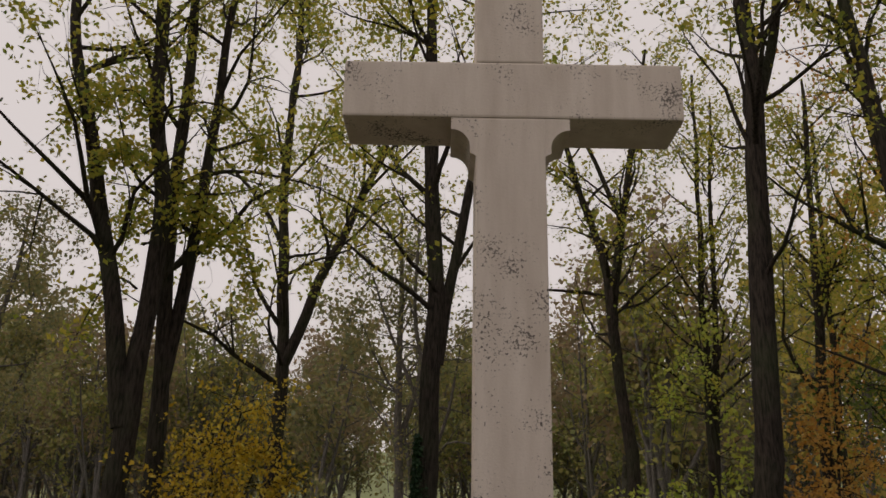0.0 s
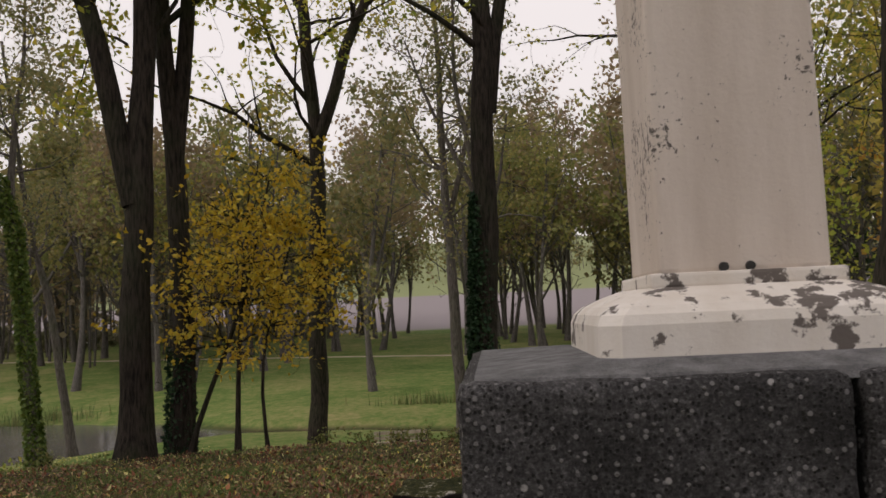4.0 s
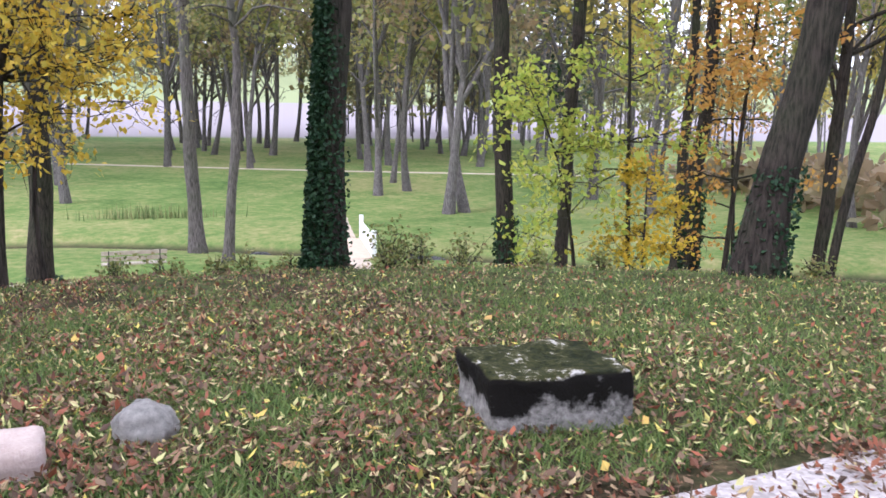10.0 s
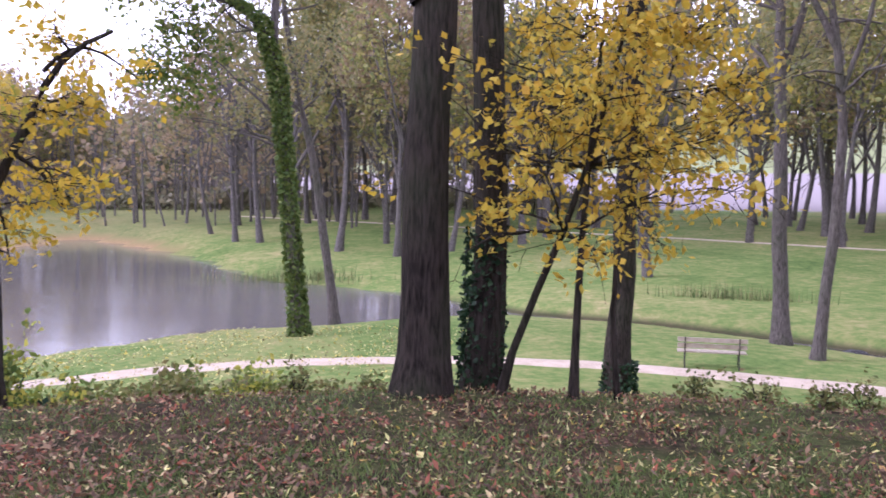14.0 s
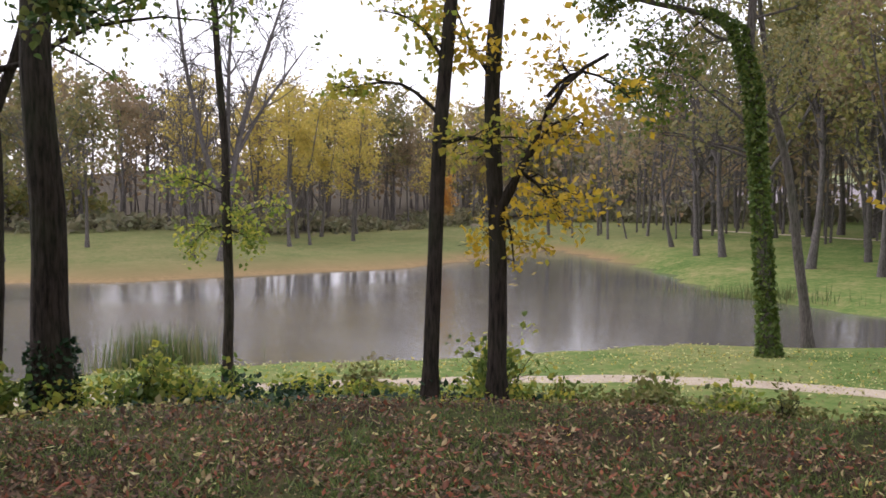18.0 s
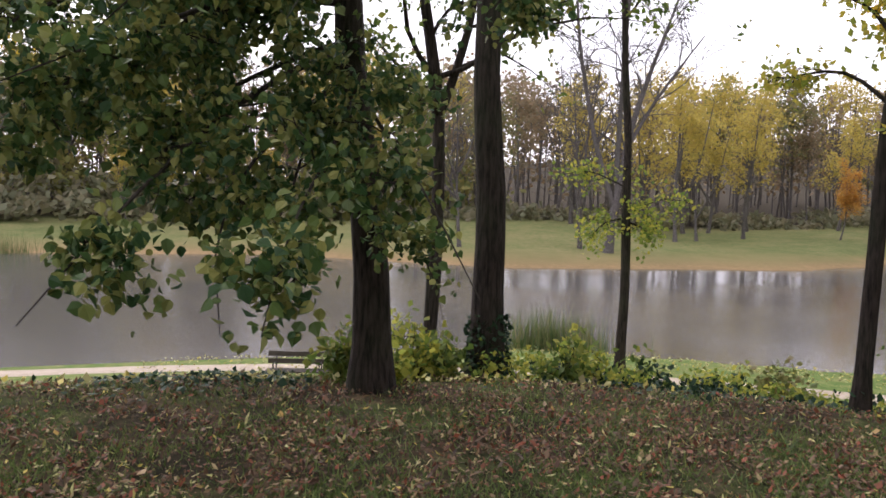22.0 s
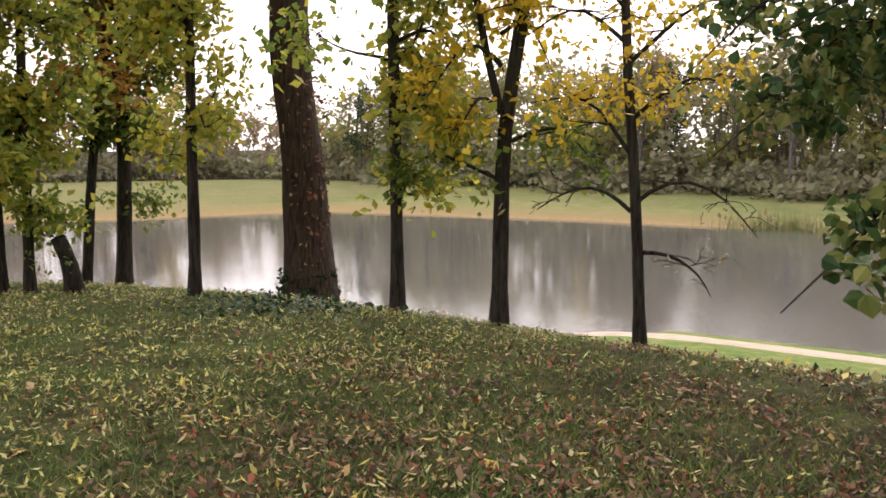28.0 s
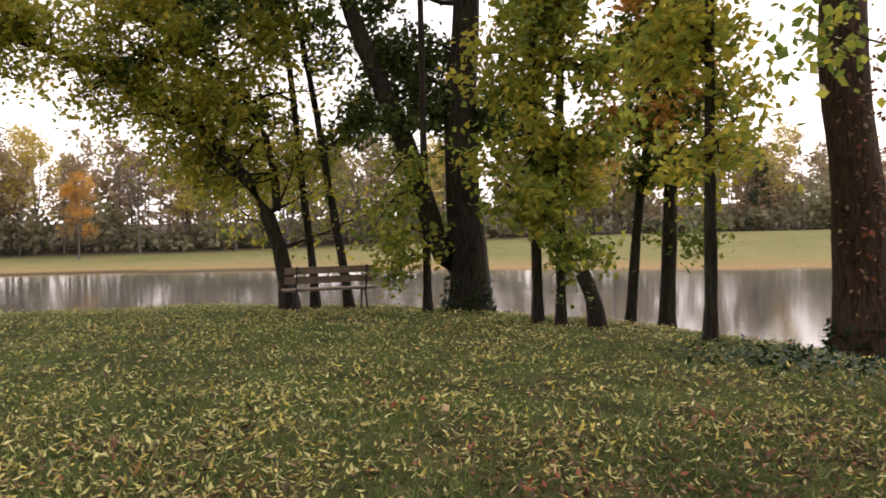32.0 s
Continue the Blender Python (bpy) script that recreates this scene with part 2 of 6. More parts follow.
grass_blades = leaf_material("grass_blades", [(0.06, 0.1, 0.026), (0.1, 0.16, 0.04), (0.15, 0.21, 0.055), (0.22, 0.25, 0.085)], 0.3, 0.5)
reed_blades = leaf_material("reed_blades", [(0.07, 0.13, 0.04), (0.14, 0.19, 0.07), (0.26, 0.24, 0.11), (0.1, 0.15, 0.05)], 0.3, 0.5)


def ground_material():
    m, n, l, p = shader("leaf_strewn_lawn")
    geo = n.new("ShaderNodeNewGeometry").outputs["Position"]
    sep = n.new("ShaderNodeSeparateXYZ")
    l.new(geo, sep.inputs[0])
    dist = n.new("ShaderNodeVectorMath")
    dist.operation = "DISTANCE"
    flat = n.new("ShaderNodeCombineXYZ")
    l.new(sep.outputs[0], flat.inputs[0])
    l.new(sep.outputs[1], flat.inputs[1])
    l.new(flat.outputs[0], dist.inputs[0])
    dist.inputs[1].default_value = (-2, 4, 0)
    # meadow grass with drier patches
    patch, fine = noise_of(n, l, 0.09, 3.0), noise_of(n, l, 2.6, 6.0, 0.7)
    tiny = noise_of(n, l, 14.0, 5.0, 0.7)
    grass = ramp_of(n, [(0.36, (0.06, 0.108, 0.03)), (0.46, (0.12, 0.18, 0.052)), (0.55, (0.21, 0.225, 0.085)), (0.64, (0.33, 0.27, 0.14))])
    mid = noise_of(n, l, 0.55, 5.0, 0.65)
    l.new(mixed(n, l, 0.45, mixed(n, l, 0.5, patch.outputs[0], mid.outputs[0]), fine.outputs[0]), grass.inputs[0])
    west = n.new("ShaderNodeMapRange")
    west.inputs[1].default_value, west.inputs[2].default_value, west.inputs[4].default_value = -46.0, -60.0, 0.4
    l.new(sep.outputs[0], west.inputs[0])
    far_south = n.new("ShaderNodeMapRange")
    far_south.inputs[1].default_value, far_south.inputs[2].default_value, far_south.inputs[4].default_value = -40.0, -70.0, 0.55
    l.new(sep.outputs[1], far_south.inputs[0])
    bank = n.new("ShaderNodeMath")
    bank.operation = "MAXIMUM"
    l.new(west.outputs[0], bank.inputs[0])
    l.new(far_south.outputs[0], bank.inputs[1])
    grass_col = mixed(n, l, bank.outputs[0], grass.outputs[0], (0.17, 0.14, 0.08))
    # bare dark soil with litter under the trees of the mound
    soil = ramp_of(n, [(0.3, (0.01, 0.009, 0.006)), (0.47, (0.03, 0.026, 0.015)), (0.57, (0.075, 0.05, 0.032)), (0.7, (0.2, 0.13, 0.08))])
    l.new(mixed(n, l, 0.5, fine.outputs[0], tiny.outputs[0]), soil.inputs[0])
    edge = n.new("ShaderNodeMapRange")
    edge.inputs[1].default_value, edge.inputs[2].default_value, edge.inputs[3].default_value, edge.inputs[4].default_value = 15.0, 21.0, 0.0, 1.0
    l.new(dist.outputs["Value"], edge.inputs[0])
    turf = ramp_of(n, [(0.36, (0.016, 0.022, 0.008)), (0.52, (0.055, 0.074, 0.024)), (0.66, (0.13, 0.14, 0.05))])
    l.new(mixed(n, l, 0.5, fine.outputs[0], tiny.outputs[0]), turf.inputs[0])
    south = n.new("ShaderNodeMapRange")
    south.inputs[1].default_value, south.inputs[2].default_value = 6.0, 0.0
    l.new(sep.outputs[1], south.inputs[0])
    east = n.new("ShaderNodeMapRange")
    east.inputs[1].default_value, east.inputs[2].default_value = -1.0, 1.5
    l.new(sep.outputs[0], east.inputs[0])
    green = n.new("ShaderNodeMath")
    green.operation = "MAXIMUM"
    l.new(south.outputs[0], green.inputs[0])
    l.new(east.outputs[0], green.inputs[1])
    moss = ramp_of(n, [(0.47, (0, 0, 0)), (0.58, (0.75, 0.75, 0.75))])
    l.new(mid.outputs[0], moss.inputs[0])
    worn = ramp_of(n, [(0.42, (1, 1, 1)), (0.55, (0.25, 0.25, 0.25))])
    l.new(mid.outputs[0], worn.inputs[0])
    keep = n.new("ShaderNodeMath")
    keep.operation = "MULTIPLY"
    l.new(green.outputs[0], keep.inputs[0])
    l.new(worn.outputs[0], keep.inputs[1])
    cover = n.new("ShaderNodeMath")
    cover.operation = "MAXIMUM"
    l.new(keep.outputs[0], cover.inputs[0])
    l.new(moss.outputs[0], cover.inputs[1])
    earth = mixed(n, l, cover.outputs[0], soil.outputs[0], turf.outputs[0])
    near = mixed(n, l, edge.outputs[0], earth, grass_col)
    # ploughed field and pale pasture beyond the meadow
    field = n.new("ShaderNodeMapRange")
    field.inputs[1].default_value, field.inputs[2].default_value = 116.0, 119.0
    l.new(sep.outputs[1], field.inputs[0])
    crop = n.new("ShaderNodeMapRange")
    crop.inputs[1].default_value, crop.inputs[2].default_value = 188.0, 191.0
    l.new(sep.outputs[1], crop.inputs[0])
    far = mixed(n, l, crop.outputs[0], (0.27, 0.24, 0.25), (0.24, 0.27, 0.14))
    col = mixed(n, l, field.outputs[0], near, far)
    for axis_out, a, b in ((sep.outputs[0], -96.0, -101.0), (sep.outputs[1], -101.0, -106.0)):
        wood = n.new("ShaderNodeMapRange")
        wood.inputs[1].default_value, wood.inputs[2].default_value = a, b
        l.new(axis_out, wood.inputs[0])
        col = mixed(n, l, wood.outputs[0], col, (0.06, 0.05, 0.035))
    # dry straw along the water
    low = n.new("ShaderNodeMapRange")
    low.inputs[1].default_value, low.inputs[2].default_value, low.inputs[3].default_value, low.inputs[4].default_value = WATER + 0.1, WATER + 0.75, 1.0, 0.0
    l.new(sep.outputs[2], low.inputs[0])
    north = n.new("ShaderNodeMapRange")
    north.inputs[1].default_value, north.inputs[2].default_value = 34.0, 52.0
    l.new(dist.outputs["Value"], north.inputs[0])
    dry = n.new("ShaderNodeMath")
    dry.operation = "MULTIPLY"
    l.new(low.outputs[0], dry.inputs[0])
    l.new(north.outputs[0], dry.inputs[1])
    sides = []
    for axis_out, a, b in ((sep.outputs[0], -44.0, -52.0), (sep.outputs[1], -6.0, -16.0)):
        side = n.new("ShaderNodeMapRange")
        side.inputs[1].default_value, side.inputs[2].default_value = a, b
        l.new(axis_out, side.inputs[0])
        sides.append(side.outputs[0])
    either, only = n.new("ShaderNodeMath"), n.new("ShaderNodeMath")
    either.operation, only.operation = "MAXIMUM", "MULTIPLY"
    l.new(sides[0], either.inputs[0])
    l.new(sides[1], either.inputs[1])
    l.new(dry.outputs[0], only.inputs[0])
    l.new(either.outputs[0], only.inputs[1])
    straw = ramp_of(n, [(0.35, (0.3, 0.21, 0.11)), (0.65, (0.22, 0.16, 0.08))])
    l.new(fine.outputs[0], straw.inputs[0])
    col = mixed(n, l, only.outputs[0], col, straw.outputs[0])
    # brook banks: dark mud, with the shade under the steep edge painted in
    wet = n.new("ShaderNodeMapRange")
    wet.inputs[1].default_value, wet.inputs[2].default_value, wet.inputs[3].default_value, wet.inputs[4].default_value = WATER + 0.06, WATER + 0.26, 1.0, 0.0
    l.new(sep.outputs[2], wet.inputs[0])
    shaded_mud = n.new("ShaderNodeMath")
    shaded_mud.operation = "MULTIPLY"
    l.new(wet.outputs[0], shaded_mud.inputs[0])
    stream = n.new("ShaderNodeMapRange")
    stream.inputs[1].default_value, stream.inputs[2].default_value, stream.inputs[4].default_value = -19.0, -13.0, 0.85
    l.new(sep.outputs[0], stream.inputs[0])
    l.new(stream.outputs[0], shaded_mud.inputs[1])
    col = mixed(n, l, shaded_mud.outputs[0], col, (0.045, 0.038, 0.026))
    l.new(col, p.inputs["Base Color"])
    p.inputs["Roughness"].default_value, p.inputs["Specular IOR Level"].default_value = 1.0, 0.05
    bumped(n, l, p, tiny.outputs[0], 0.5, 0.03)
    return m


def water_material():
    """Murky water: calm glassy stretches and wind-ruffled ones."""
    m, n, l, p = shader("brown_green_pond_water")
    p.inputs["Base Color"].default_value = (0.12, 0.115, 0.107, 1)
    p.inputs["Roughness"].default_value, p.inputs["IOR"].default_value = 0.03, 1.33
    p.inputs["Specular IOR Level"].default_value = 0.85
    swell, fine = noise_of(n, l, 1.5, 4.0, 0.55, None, (1.0, 1.6, 1.0)), noise_of(n, l, 6.5, 3.0, 0.55, None, (1.0, 2.0, 1.0))
    b = bumped(n, l, p, mixed(n, l, 0.45, swell.outputs[0], fine.outputs[0]), 0.3, 0.06)
    pos, wind = n.new("ShaderNodeSeparateXYZ"), n.new("ShaderNodeMapRange")
    l.new(n.new("ShaderNodeNewGeometry").outputs["Position"], pos.inputs[0])
    wind.inputs[1].default_value, wind.inputs[2].default_value, wind.inputs[3].default_value, wind.inputs[4].default_value = -12.0, 4.0, 0.1, 0.42
    l.new(pos.outputs[1], wind.inputs[0])
    calm, lull, gust = n.new("ShaderNodeMapRange"), n.new("ShaderNodeMath"), noise_of(n, l, 0.07, 2.0, 0.5)
    calm.inputs[1].default_value, calm.inputs[2].default_value, calm.inputs[3].default_value, calm.inputs[4].default_value = 0.4, 0.6, 0.45, 1.15
    lull.operation = "MULTIPLY"
    l.new(gust.outputs[0], calm.inputs[0])
    l.new(wind.outputs[0], lull.inputs[0])
    l.new(calm.outputs[0], lull.inputs[1])
    cove, still = n.new("ShaderNodeMapRange"), n.new("ShaderNodeMath")
    cove.inputs[1].default_value, cove.inputs[2].default_value, cove.inputs[3].default_value, cove.inputs[4].default_value = 22.0, 36.0, 1.0, 0.6
    still.operation = "MULTIPLY"
    l.new(pos.outputs[1], cove.inputs[0])
    l.new(lull.outputs[0], still.inputs[0])
    l.new(cove.outputs[0], still.inputs[1])
    l.new(still.outputs[0], b.inputs["Strength"])
    return m


def gravel_material(name, a, b):
    m, n, l, p = shader(name)
    v = n.new("ShaderNodeTexVoronoi")
    v.inputs["Scale"].default_value = 42.0
    g = n.new("ShaderNodeNewGeometry")
    l.new(g.outputs["Position"], v.inputs["Vector"])
    big = noise_of(n, l, 1.7, 5.0, 0.65)
    r = ramp_of(n, [(0.3, a), (0.62, b)])
    l.new(mixed(n, l, 0.3, big.outputs[0], v.outputs["Color"]), r.inputs[0])
    l.new(r.outputs[0], p.inputs["Base Color"])
    p.inputs["Roughness"].default_value = 0.95
    bumped(n, l, p, v.outputs["Distance"], 0.5, 0.012)
    return m


def rough_stone_material():
    """Dark weathered conglomerate: pits, pale pebbles, grey lichen bloom."""
    m, n, l, p = shader("dark_weathered_conglomerate")
    c = n.new("ShaderNodeTexCoord").outputs["Object"]
    grit, big = noise_of(n, l, 95.0, 5.0, 0.75, c), noise_of(n, l, 4.0, 5.0, 0.65, c)
    r = ramp_of(n, [(0.36, (0.008, 0.0077, 0.0078)), (0.47, (0.028, 0.027, 0.028)), (0.56, (0.07, 0.068, 0.071)), (0.68, (0.21, 0.206, 0.21))])
    l.new(mixed(n, l, 0.4, grit.outputs[0], big.outputs[0]), r.inputs[0])
    col, dents = r.outputs[0], []
    for scale, share, core, paint in ((85.0, 0.5, 0.3, (0.009, 0.0085, 0.0085)), (62.0, 0.76, 0.3, (0.2, 0.196, 0.198)), (40.0, 0.95, 0.26, (0.36, 0.35, 0.35))):
        cells = n.new("ShaderNodeTexVoronoi")
        cells.inputs["Scale"].default_value = scale
        l.new(c, cells.inputs["Vector"])
        pick, some = n.new("ShaderNodeSeparateColor"), ramp_of(n, [(share, (0, 0, 0)), (share + 0.03, (0.9, 0.9, 0.9))])
        l.new(cells.outputs["Color"], pick.inputs[0])
        l.new(pick.outputs[0], some.inputs[0])
        spot, shape = ramp_of(n, [(core, (1, 1, 1)), (core + 0.12, (0, 0, 0))]), n.new("ShaderNodeMath")
        l.new(cells.outputs["Distance"], spot.inputs[0])
        shape.operation = "MULTIPLY"
        l.new(some.outputs[0], shape.inputs[0])
        l.new(spot.outputs[0], shape.inputs[1])
        col = mixed(n, l, shape.outputs[0], col, paint)
        dents.append(shape.outputs[0])
    l.new(col, p.inputs["Base Color"])
    p.inputs["Roughness"].default_value, p.inputs["Specular IOR Level"].default_value = 0.8, 0.35
    hollow = n.new("ShaderNodeMath")
    hollow.operation = "SUBTRACT"
    l.new(mixed(n, l, 0.5, grit.outputs[0], dents[1]), hollow.inputs[0])
    l.new(dents[0], hollow.inputs[1])
    bumped(n, l, p, hollow.outputs[0], 0.8, 0.012)
    return m


def lime_paint_material(name, pale, cream, size, worn):
    """Old limewash, flaked to dark stone in patches."""
    m, n, l, p = shader(name)
    c = n.new("ShaderNodeTexCoord").outputs["Object"]
    flake, drip, grain = noise_of(n, l, size, 6.0, 0.65, c), noise_of(n, l, 3.0, 4.0, 0.6, c, (2.4, 2.4, 0.4)), noise_of(n, l, 60.0, 4.0, 0.6, c)
    base = ramp_of(n, [(0.3, cream), (0.7, pale)])
    l.new(drip.outputs[0], base.inputs[0])
    spot = ramp_of(n, [(worn, (0, 0, 0)), (worn + 0.02, (1, 1, 1))])
    where = noise_of(n, l, 3.4, 3.0, 0.5, c)
    l.new(mixed(n, l, 0.42, flake.outputs[0], where.outputs[0]), spot.inputs[0])
    col = mixed(n, l, spot.outputs[0], base.outputs[0], (0.13, 0.11, 0.1))
    l.new(col, p.inputs["Base Color"])
    p.inputs["Roughness"].default_value = 0.75
    bumped(n, l, p, mixed(n, l, 0.5, flake.outputs[0], grain.outputs[0]), 0.25, 0.012)
    return m


def mossy_stone_material():
    """Rough block: moss on top, black damp stains below the top edge, pale foot."""
    m, n, l, p = shader("mossy_stained_stone")
    c = n.new("ShaderNodeTexCoord").outputs["Object"]
    sep = n.new("ShaderNodeSeparateXYZ")
    l.new(c, sep.inputs[0])
    fine, big = noise_of(n, l, 30.0, 6.0, 0.7, c), noise_of(n, l, 5.0, 5.0, 0.65, c)
    stone = ramp_of(n, [(0.3, (0.09, 0.085, 0.08)), (0.7, (0.34, 0.32, 0.3))])
    l.new(fine.outputs[0], stone.inputs[0])
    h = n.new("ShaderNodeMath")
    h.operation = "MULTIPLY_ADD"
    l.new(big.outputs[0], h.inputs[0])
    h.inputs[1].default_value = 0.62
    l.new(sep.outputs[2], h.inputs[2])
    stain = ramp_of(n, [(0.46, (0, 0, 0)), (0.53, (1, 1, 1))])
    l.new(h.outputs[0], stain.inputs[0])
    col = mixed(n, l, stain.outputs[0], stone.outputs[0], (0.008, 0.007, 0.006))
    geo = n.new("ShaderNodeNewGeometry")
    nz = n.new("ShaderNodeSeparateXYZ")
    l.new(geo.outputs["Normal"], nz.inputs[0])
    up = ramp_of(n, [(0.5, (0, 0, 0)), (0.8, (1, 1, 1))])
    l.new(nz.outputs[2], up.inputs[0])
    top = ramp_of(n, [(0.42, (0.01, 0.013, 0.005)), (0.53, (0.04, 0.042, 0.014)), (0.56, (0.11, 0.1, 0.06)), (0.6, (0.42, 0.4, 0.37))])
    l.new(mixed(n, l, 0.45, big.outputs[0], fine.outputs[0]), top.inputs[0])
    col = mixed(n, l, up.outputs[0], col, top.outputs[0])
    l.new(col, p.inputs["Base Color"])
    p.inputs["Roughness"].default_value, p.inputs["Specular IOR Level"].default_value = 0.9, 0.12
    bumped(n, l, p, fine.outputs[0], 0.8, 0.02)
    return m


lawn, pond_water = ground_material(), water_material()
gravel, path_sand = gravel_material("pale_gravel", (0.2, 0.17, 0.165), (0.5, 0.45, 0.44)), gravel_material("pale_sandy_path", (0.34, 0.27, 0.2), (0.5, 0.42, 0.33))
dark_stone, limewash, mossy_stone = rough_stone_material(), lime_paint_material("old_cream_limewash", (0.69, 0.61, 0.55), (0.55, 0.47, 0.41), 55.0, 0.575), mossy_stone_material()
white_limewash = lime_paint_material("peeling_white_limewash", (0.78, 0.74, 0.7), (0.66, 0.6, 0.54), 13.0, 0.54)
# paler than the plinth's blocks: light from the sky put into the colour
sky_lit_stone = plain_material("sky_lit_grey_stone", (0.07, 0.07, 0.073), (0.3, 0.3, 0.31), 16.0, 0.9, 0.8, 0.02)
pale_rock = plain_material("pale_limestone", (0.2, 0.185, 0.17), (0.74, 0.7, 0.66), 26.0, 0.9, 1.0, 0.04)
pink_stone = plain_material("pinkish_stone", (0.34, 0.26, 0.23), (0.56, 0.46, 0.42), 6.0, 0.9, 0.6, 0.015)
bench_wood = plain_material("weathered_bench_wood", (0.26, 0.22, 0.17), (0.48, 0.42, 0.34), 7.0, 0.8)
bench_dark = plain_material("dark_stained_bench_wood", (0.035, 0.028, 0.022), (0.11, 0.09, 0.07), 7.0, 0.8)
bench_brown = plain_material("brown_weathered_bench_wood", (0.1, 0.072, 0.05), (0.24, 0.18, 0.135), 7.0, 0.8)
bench_iron = plain_material("dark_cast_iron", (0.012, 0.012, 0.012), (0.03, 0.028, 0.026), 8.0, 0.55)
white_paint = plain_material("white_painted_rail", (0.7, 0.7, 0.7), (0.82, 0.82, 0.82), 3.0, 0.6)
brick_deck = plain_material("reddish_bridge_deck", (0.48, 0.37, 0.28), (0.6, 0.48, 0.37), 5.0, 0.9)


# ---- mesh helpers ----
def mesh_of(name, verts, faces, material, smooth=False):
    """One mesh from arrays of places and of faces with equal corners."""
    verts, faces = np.asarray(verts, np.float32).reshape(-1, 3), np.asarray(faces, np.int32)
    me = bpy.data.meshes.new(name)
    k = faces.shape[1]
    me.vertices.add(len(verts))
    me.vertices.foreach_set("co", verts.ravel())
    me.loops.add(faces.size)
    me.loops.foreach_set("vertex_index", faces.ravel())
    me.polygons.add(len(faces))
    me.polygons.foreach_set("loop_start", np.arange(0, faces.size, k, dtype=np.int32))
    me.polygons.foreach_set("use_smooth", np.full(len(faces), smooth))
    me.update(calc_edges=True)
    me.materials.append(material)
    return me


def bm_mesh(name, bm, material, smooth=False):
    me = bpy.data.meshes.new(name)
    bmesh.ops.recalc_face_normals(bm, faces=bm.faces)
    for f in bm.faces:
        f.smooth = smooth
    bm.to_mesh(me)
    bm.free()
    me.materials.append(material)
    return me


def child(name, me, parent, label=""):
    ob = new(name, me)
    ob.parent = parent
    return tagged(ob, label) if label else ob


def part(name, bm, material, parent, label="", smooth=False):
    return child(name, bm_mesh(name, bm, material, smooth), parent, label)


def box(bm, x0, x1, y0, y1, z0, z1, bevel=0.0, m=None):
    r = bmesh.ops.create_cube(bm, size=1, matrix=(m or Matrix()) @ Matrix.Translation(((x0 + x1) / 2, (y0 + y1) / 2, (z0 + z1) / 2)) @ Matrix.Diagonal((x1 - x0, y1 - y0, z1 - z0, 1)))
    if bevel:
        edges = list({e for v in r["verts"] for e in v.link_edges})
        bmesh.ops.bevel(bm, geom=edges, offset=bevel, segments=2, affect="EDGES", profile=0.6)


def thing(name, x, y, z, turn, label, category, group="", kind=""):
    ob = new(name)
    ob.matrix_world = pose(x, y, z, 0, 0, turn)
    return tagged(ob, label, category, group, kind)


def gz(x, y):
    return float(ground_z(x, y))


# ---- trees ----
def tube(pts, radii, sides):
    """Rings along a line: places and quads."""
    pts = np.asarray(pts, float)
    d = np.gradient(pts, axis=0)
    d /= np.linalg.norm(d, axis=1)[:, None] + 1e-9
    ref = np.where(np.abs(d[:, 2:3]) > 0.9, [[1.0, 0, 0]], [[0, 0, 1.0]])
    u = np.cross(d, ref)
    u /= np.linalg.norm(u, axis=1)[:, None] + 1e-9
    w = np.cross(d, u)
    a = np.linspace(0, 2 * np.pi, sides, endpoint=False)
    ring = np.cos(a)[None, :, None] * u[:, None] + np.sin(a)[None, :, None] * w[:, None]
    v = pts[:, None] + ring * np.asarray(radii)[:, None, None]
    n = len(pts)
    i, j = np.meshgrid(np.arange(n - 1), np.arange(sides), indexing="ij")
    i, j = i.ravel(), j.ravel()
    k = (j + 1) % sides
    return v.reshape(-1, 3), np.stack([i * sides + j, i * sides + k, (i + 1) * sides + k, (i + 1) * sides + j], 1)


def join_tubes(tubes):
    vs, fs, o = [], [], 0
    for v, f in tubes:
        vs.append(v)
        fs.append(f + o)
        o += len(v)
    return np.concatenate(vs), np.concatenate(fs)


def limb(rng, start, way, length, r0, r1, n, wobble, rise):
    """A wandering line that tapers."""
    pts, d = [np.array(start, float)], np.array(way, float)
    for _ in range(n):
        d = d + rng.normal(0, wobble, 3) + (0, 0, rise)
        d /= np.linalg.norm(d)
        pts.append(pts[-1] + d * length / n)
    return np.array(pts), np.linspace(r0, r1, n + 1)


